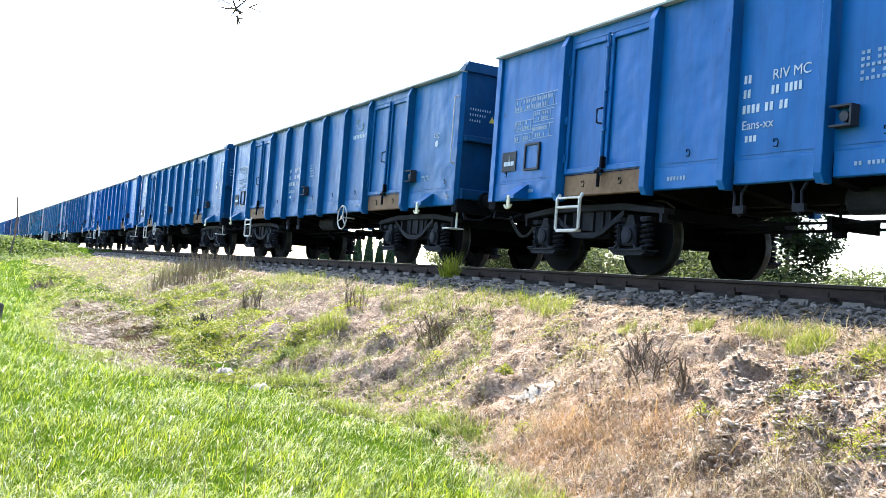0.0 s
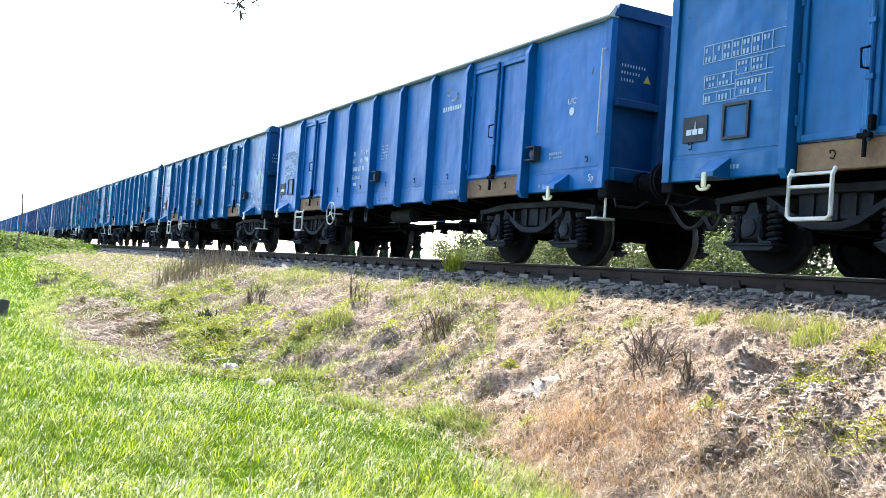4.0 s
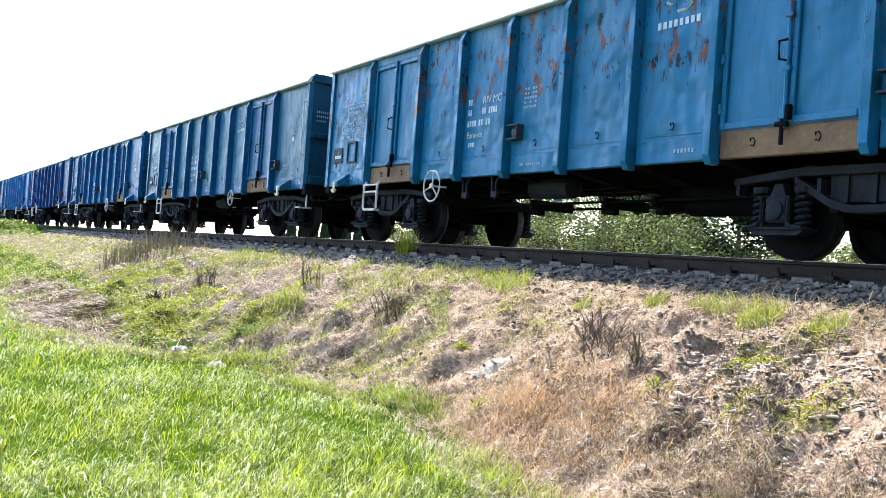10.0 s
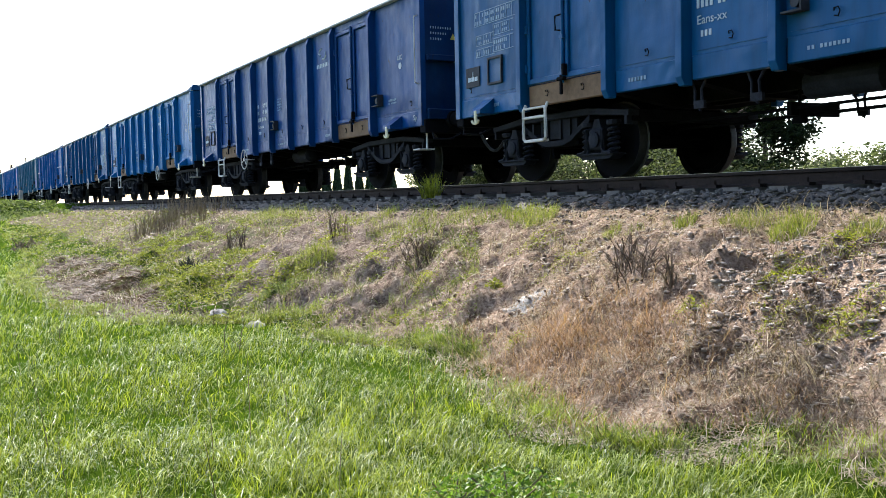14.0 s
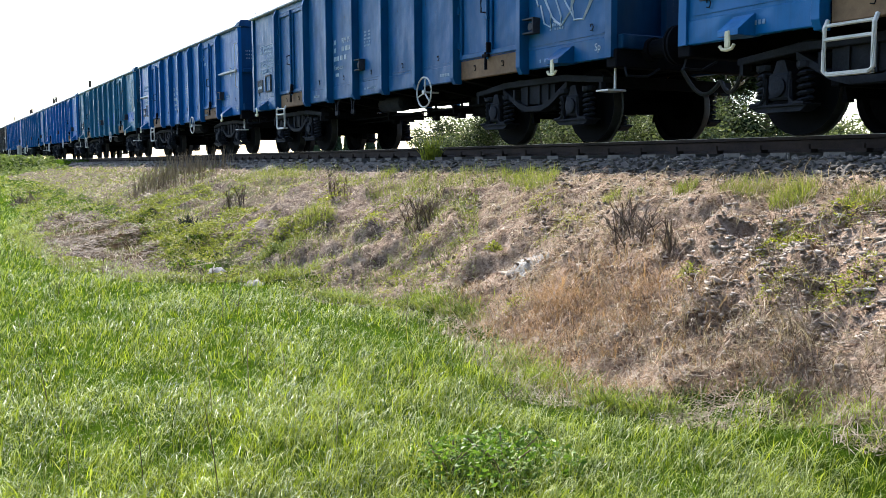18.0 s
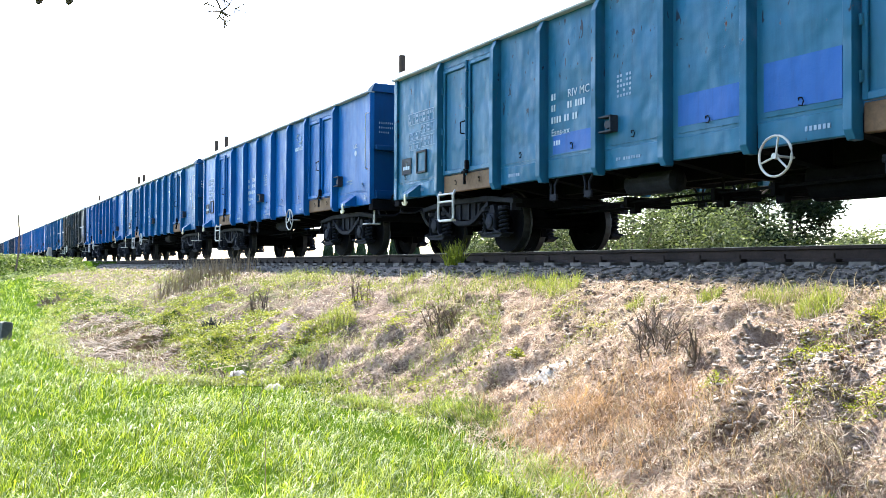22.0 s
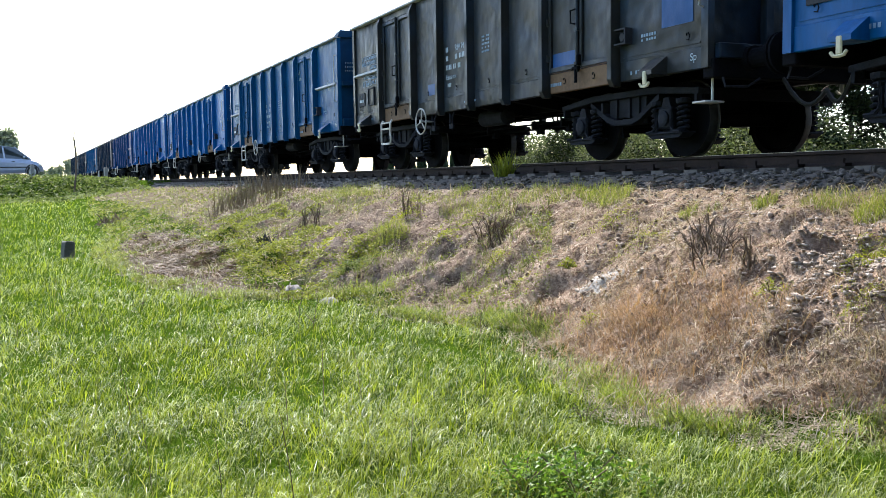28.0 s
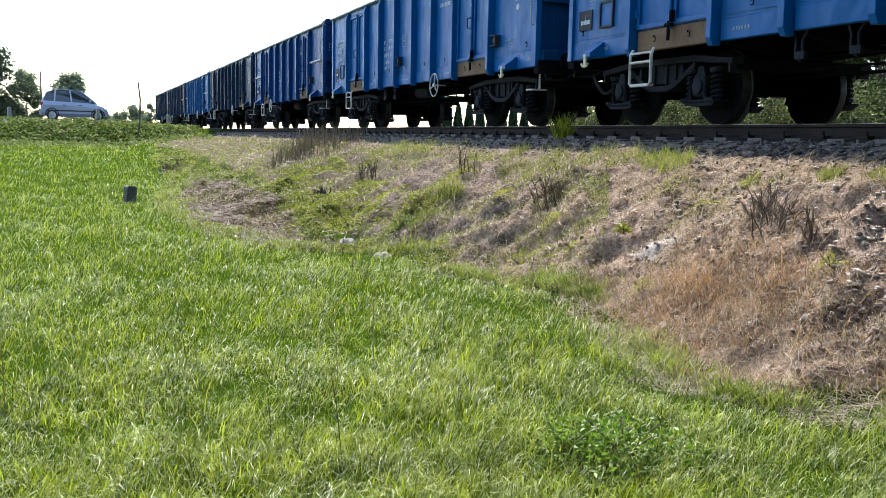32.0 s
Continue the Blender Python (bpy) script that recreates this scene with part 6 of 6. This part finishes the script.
# ---------------------------------------------------------------- bushes and trees
def shrub(x, y, w, h, n, size, material, label, name="bush", category="bush", group="", base=None):
    """Many leaves on lobes round short limbs."""
    rng = np.random.default_rng(int(abs(x * 37 + y * 91)) + 3)
    z0 = float(land(x, y)) if base is None else base
    k = 9
    lx, ly = rng.uniform(-0.75, 0.75, k) * w, rng.uniform(-0.5, 0.5, k) * w
    lz = np.linspace(0.16, 0.80, k) * h * (1 - 0.35 * (np.abs(lx) / w) ** 2)
    lr = rng.uniform(0.25, 0.45, k) * min(w, h)
    pick = rng.integers(0, k, n)
    d = rng.normal(size=(n, 3))
    d /= np.linalg.norm(d, axis=1)[:, None]
    rad = lr[pick] * rng.uniform(0.55, 1.08, n) * (1 + 0.25 * np.sin(d[:, 0] * 9 + pick) * np.cos(d[:, 2] * 7))
    p = np.stack([lx[pick], ly[pick], lz[pick]], -1) + d * rad[:, None] * (1.15, 1.15, 0.95)
    p = p[p[:, 2] > 0.02]
    root = new(name)
    root.empty_display_size = 0.3
    v, f = leaves(rng, p, size)
    arrays("crown", v, f, material, root)
    bm = bmesh.new()
    for i in range(k):
        tube(bm, [(lx[i] * 0.15, ly[i] * 0.15, -0.1), (lx[i] * 0.5, ly[i] * 0.5, lz[i] * 0.5), (lx[i], ly[i], lz[i])], [0.04, 0.03, 0.012], 5)
    part("branchwork", bm, M_BARK, root)
    root.matrix_basis = pose(x, y, z0)
    return tagged(root, label, category, group)


def tree(x, y, h, w, n, size, material, label, low=0.25, group="", name="tree"):
    """A tapered trunk with limbs and a crown of many small leaves in uneven lobes."""
    rng = np.random.default_rng(int(abs(x * 53 + y * 17)) + 11)
    root = new(name)
    root.empty_display_size = 0.5
    bm = bmesh.new()
    tube(bm, [(0, 0, -0.2), (0.05 * w, 0, h * 0.35), (0, 0.04 * w, h * 0.7), (0, 0, h * 0.95)], [0.018 * h, 0.014 * h, 0.008 * h, 0.002 * h], 8)
    part("trunk", bm, M_BARK, root)
    k = 26
    fz = rng.uniform(low, 0.95, k)
    a = rng.uniform(0, math.tau, k)
    reach = w * np.sin(np.clip((fz - low) / (1 - low), 0.02, 1) ** 0.7 * math.pi * 0.93 + 0.12) * rng.uniform(0.45, 0.95, k)
    cx, cy, cz = np.cos(a) * reach, np.sin(a) * reach, fz * h
    lr = rng.uniform(0.18, 0.36, k) * w
    bm = bmesh.new()
    for i in range(k):
        tube(bm, [(0, 0, cz[i] * 0.75), (cx[i] * 0.5, cy[i] * 0.5, cz[i] * 0.92), (cx[i], cy[i], cz[i])], [0.007 * h, 0.005 * h, 0.002 * h], 5)
    part("branchwork", bm, M_BARK, root)
    pick = rng.integers(0, k, n)
    d = rng.normal(size=(n, 3))
    d /= np.linalg.norm(d, axis=1)[:, None]
    p = np.stack([cx[pick], cy[pick], cz[pick]], -1) + d * (lr[pick] * rng.uniform(0.35, 1.1, n))[:, None]
    v, f = leaves(rng, p, size)
    arrays("crown", v, f, material, root)
    root.matrix_basis = pose(x, y, float(land(x, y)))
    return tagged(root, label, "tree", group)


def thuja(x, y, h, w):
    """A clipped columnar conifer: upright sprays round a tapering core."""
    rng = np.random.default_rng(int(abs(x * 71 + y * 31)))
    n = 1500
    f = rng.uniform(0.02, 1, n)
    a = rng.uniform(0, math.tau, n)
    r = w * np.sqrt(np.clip(1 - f, 0, 1)) * (1 - 0.25 * f) * rng.uniform(0.75, 1.1, n)
    root = new("conifer")
    root.empty_display_size = 0.3
    v, fc = blades(rng, np.cos(a) * r, np.sin(a) * r, f * h * 0.94, np.full(n, 0.22), np.full(n, 0.13), 0.3)
    arrays("foliage", v, fc, M_CONIFER, root)
    bm = bmesh.new()
    rod(bm, (0, 0, -0.1), (0, 0, h * 0.9), 0.07, 6, 0.01)
    part("trunk", bm, M_BARK, root)
    root.matrix_basis = pose(x, y, float(land(x, y)))
    return tagged(root, "dark green columnar conifer in a hedge row", "conifer", "hedge of conifers")


rb = random.Random(4)
for i in range(30):
    # a tangle of shrubs along the far side of the line
    y = -6 + i * 1.25 + rb.uniform(-0.4, 0.4)
    x = 15.6 + rb.uniform(-0.8, 1.6) + max(0, (y - 18)) * 0.12
    h = rb.uniform(1.2, 1.5) if y < 12.8 else rb.uniform(2.0, 2.8)
    shrub(x, y, rb.uniform(1.3, 1.9), h, 8500, 0.046, M_LEAFPALE if i % 3 else M_LEAF, "dense leafy shrub beside the railway", group="shrubs behind the track")
for x, y, h, w in ((21.0, 20.6, 5.2, 2.2), (23.5, 23.5, 5.8, 2.4), (16.9, 15.9, 4.6, 1.5), (17.9, 15.5, 4.4, 1.4), (24.0, 27.5, 5.5, 2.4), (22.6, 30.5, 4.6, 2.2)):
    tree(x, y, h, w, 20000, 0.06, M_LEAF, "small dark leafy tree behind the shrubs", 0.03, "trees behind the track")
for i in range(9):
    r = 61 + i * 0.25
    a = radians(21.2 + i * 0.68)
    thuja(r * math.sin(a), r * math.cos(a), 2.3 + 0.35 * math.sin(i * 2.1), 0.36)
# M_FARLEAF crowns carry the haze of distance in their colour
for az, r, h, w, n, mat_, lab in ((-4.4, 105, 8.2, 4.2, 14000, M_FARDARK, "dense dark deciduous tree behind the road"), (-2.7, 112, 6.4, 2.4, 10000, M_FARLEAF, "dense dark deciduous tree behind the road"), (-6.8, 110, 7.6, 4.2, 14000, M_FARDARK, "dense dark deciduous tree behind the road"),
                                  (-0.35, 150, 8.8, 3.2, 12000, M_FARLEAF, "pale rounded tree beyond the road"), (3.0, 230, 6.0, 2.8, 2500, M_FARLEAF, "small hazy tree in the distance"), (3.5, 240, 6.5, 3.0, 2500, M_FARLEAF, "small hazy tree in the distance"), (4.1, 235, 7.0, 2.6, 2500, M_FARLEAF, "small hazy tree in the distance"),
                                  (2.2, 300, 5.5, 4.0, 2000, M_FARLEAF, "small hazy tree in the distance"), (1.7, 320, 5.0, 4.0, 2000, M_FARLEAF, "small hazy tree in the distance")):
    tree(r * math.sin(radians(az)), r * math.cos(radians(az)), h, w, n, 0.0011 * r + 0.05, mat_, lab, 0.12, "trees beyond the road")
# unseen pines added behind the viewer, to keep skylight off the wagons' near faces
rb = random.Random(9)
for i in range(30):
    x, y = -34 + i * 2.3 + rb.uniform(-0.6, 0.6), -7.5 - 2.5 * (i % 2) + rb.uniform(-0.8, 0.8)
    if abs(x - TRACK_X) > 4.5:
        tree(x, y, rb.uniform(19, 24), 3.6, 5200, 0.38, M_CONIFER, "tall dark pine added behind the viewer to block skylight", 0.06, "pines at the meadow's edge", "pine_tree")
bm = bmesh.new()
rod(bm, (0, 0, -0.3), (0, 0, 4.0), 0.07, 8, 0.05)
_p = part("utility_pole", bm, M_STAKE)
_p.matrix_basis = pose(70 * math.sin(radians(-1.87)), 70, float(land(-2.3, 70)))
tagged(_p, "thin wooden pole beyond the road", "pole")


# ---------------------------------------------------------------- the pine bough overhead
def aloft(az, el, r):
    a, e = radians(az), radians(el)
    return Vector((EYE[0] + r * math.sin(a) * math.cos(e), EYE[1] + r * math.cos(a) * math.cos(e), EYE[2] + r * math.sin(e)))


def build_bough():
    rng = np.random.default_rng(40)
    rnd = random.Random(12)
    root = new("pine_tree")
    root.empty_display_size = 0.3
    bm = bmesh.new()
    tube(bm, [(-3.4, 6.4, float(land(-3.4, 6.4)) - 0.1), (-3.35, 6.4, 3.0), (-3.45, 6.35, 6.5), (-3.4, 6.4, 9.0)], [0.17, 0.15, 0.11, 0.05], 12)
    part("trunk", bm, M_BARK, root)
    bm = bmesh.new()
    tube(bm, [(-3.42, 6.38, 5.2), aloft(-14, 30, 6.4), aloft(-4, 23, 6.3), aloft(4, 19.5, 6.2), aloft(12, 18.6, 6.1), aloft(19, 19.2, 6.0)], [0.05, 0.035, 0.03, 0.022, 0.014, 0.006], 6)
    part("branch", bm, M_BARK, root)
    needles = []

    def twig(pts, r, sprigs):
        b = bmesh.new()
        ps = [aloft(*p, 6.15) for p in pts]
        tube(b, ps, [r * (1 - 0.75 * i / (len(ps) - 1)) for i in range(len(ps))], 5)
        for _ in range(sprigs):
            i = rnd.randrange(max(0, len(ps) - 3), len(ps))
            d = Vector((rnd.gauss(0, 1), rnd.gauss(0, 1), rnd.gauss(-0.2, 0.6))).normalized() * rnd.uniform(0.04, 0.12)
            tube(b, [ps[i], ps[i] + d * 0.6, ps[i] + d + Vector((0, 0, 0.01))], [r * 0.55, r * 0.45, r * 0.3], 4)
        part("twig", b, M_BARK, root)
        return ps

    twig([(13.6, 18.7), (13.9, 17.0), (14.2, 16.0), (14.6, 15.2), (14.75, 14.7)], 0.011, 14)
    twig([(14.0, 16.6), (14.7, 15.9), (15.4, 15.4)], 0.008, 8)
    twig([(13.9, 17.2), (13.6, 16.2), (13.6, 15.6)], 0.008, 8)
    twig([(11.6, 18.7), (11.8, 17.2), (11.9, 16.3)], 0.008, 9)
    twig([(13.0, 18.6), (12.7, 17.2), (12.5, 16.5)], 0.008, 9)
    for pts in ([(2.5, 20.2), (2.9, 17.4), (3.4, 16.2), (4.1, 15.3)], [(4.0, 19.5), (5.0, 17.0), (5.8, 16.0), (6.2, 15.5)], [(-0.5, 21.0), (0.2, 18.0), (0.8, 16.4)], [(6.5, 19.2), (7.0, 17.4), (7.6, 16.3)], [(1.2, 20.5), (1.5, 18.2), (1.9, 16.6)]):
        ps = twig(pts, 0.010, 3)
        for _ in range(5):
            i = rnd.randrange(1, len(ps))
            needles.append(ps[i] + Vector((rnd.gauss(0, 0.05), rnd.gauss(0, 0.05), rnd.gauss(0.03, 0.04))))
    # tufts of needles that hang lowest
    for az, el in ((0.4, 15.7), (0.9, 15.4), (1.3, 15.3), (1.7, 15.7), (3.3, 16.1), (3.9, 15.7), (4.9, 16.0), (5.4, 15.8), (6.1, 15.8), (6.5, 15.7), (6.7, 16.2), (7.2, 15.8)):
        needles += [aloft(az + rnd.gauss(0, 0.12), el + rnd.gauss(0, 0.12), 6.15) for _ in range(2)]
    for pts in ([(0.2, 18.0), (0.4, 16.2), (1.0, 15.4), (1.6, 15.5)], [(2.9, 17.4), (3.6, 16.0), (4.4, 15.8), (5.2, 15.7)], [(5.0, 17.0), (6.0, 16.0), (6.6, 15.8), (7.2, 15.8)]):
        twig(pts, 0.009, 6)
    sets = []
    for c in needles:
        n = 60
        v, f = blades(rng, np.full(n, c.x), np.full(n, c.y), np.full(n, c.z), rng.uniform(0.04, 0.09, n), np.full(n, 0.0026), 1.1)
        sets.append((v, f))
    v, f = merge(*sets)
    arrays("needles", v, f, M_CONIFER, root)
    for az, el in ((4.3, 15.0), (5.9, 15.15)):
        bm = bmesh.new()
        bmesh.ops.create_uvsphere(bm, u_segments=10, v_segments=8, radius=0.026, matrix=Matrix.Translation(aloft(az, el, 6.15)) @ Matrix.Diagonal((0.9, 0.9, 1.35, 1)))
        for v_ in bm.verts:
            v_.co += v_.normal * 0.004 * (1 if v_.index % 2 else -1)
        part("cone", bm, M_BARK, root, "brown pine cone")
    tagged(root, "pine tree with a bare, cone-bearing bough overhead", "tree")


build_bough()
build_stones()


# ---------------------------------------------------------------- what moves
def motions():
    times = [0, 0.1] + list(range(1, 32)) + [31.9, 32]
    for i, w in enumerate(CARS):
        walk(w, [(t, pose(TRACK_X, place(i) - run(t), RAIL_Z)) for t in times])
    turns = [(k / 15.0, run(k / 15.0) / 0.46) for k in range(481)]
    for w in CARS:
        for o in w.children:
            if o.name.startswith("wheelset"):
                y, z = o.location.y, o.location.z
                walk(o, [(t, pose(0, y, z, math.degrees(a), 0, 0)) for t, a in turns])


motions()
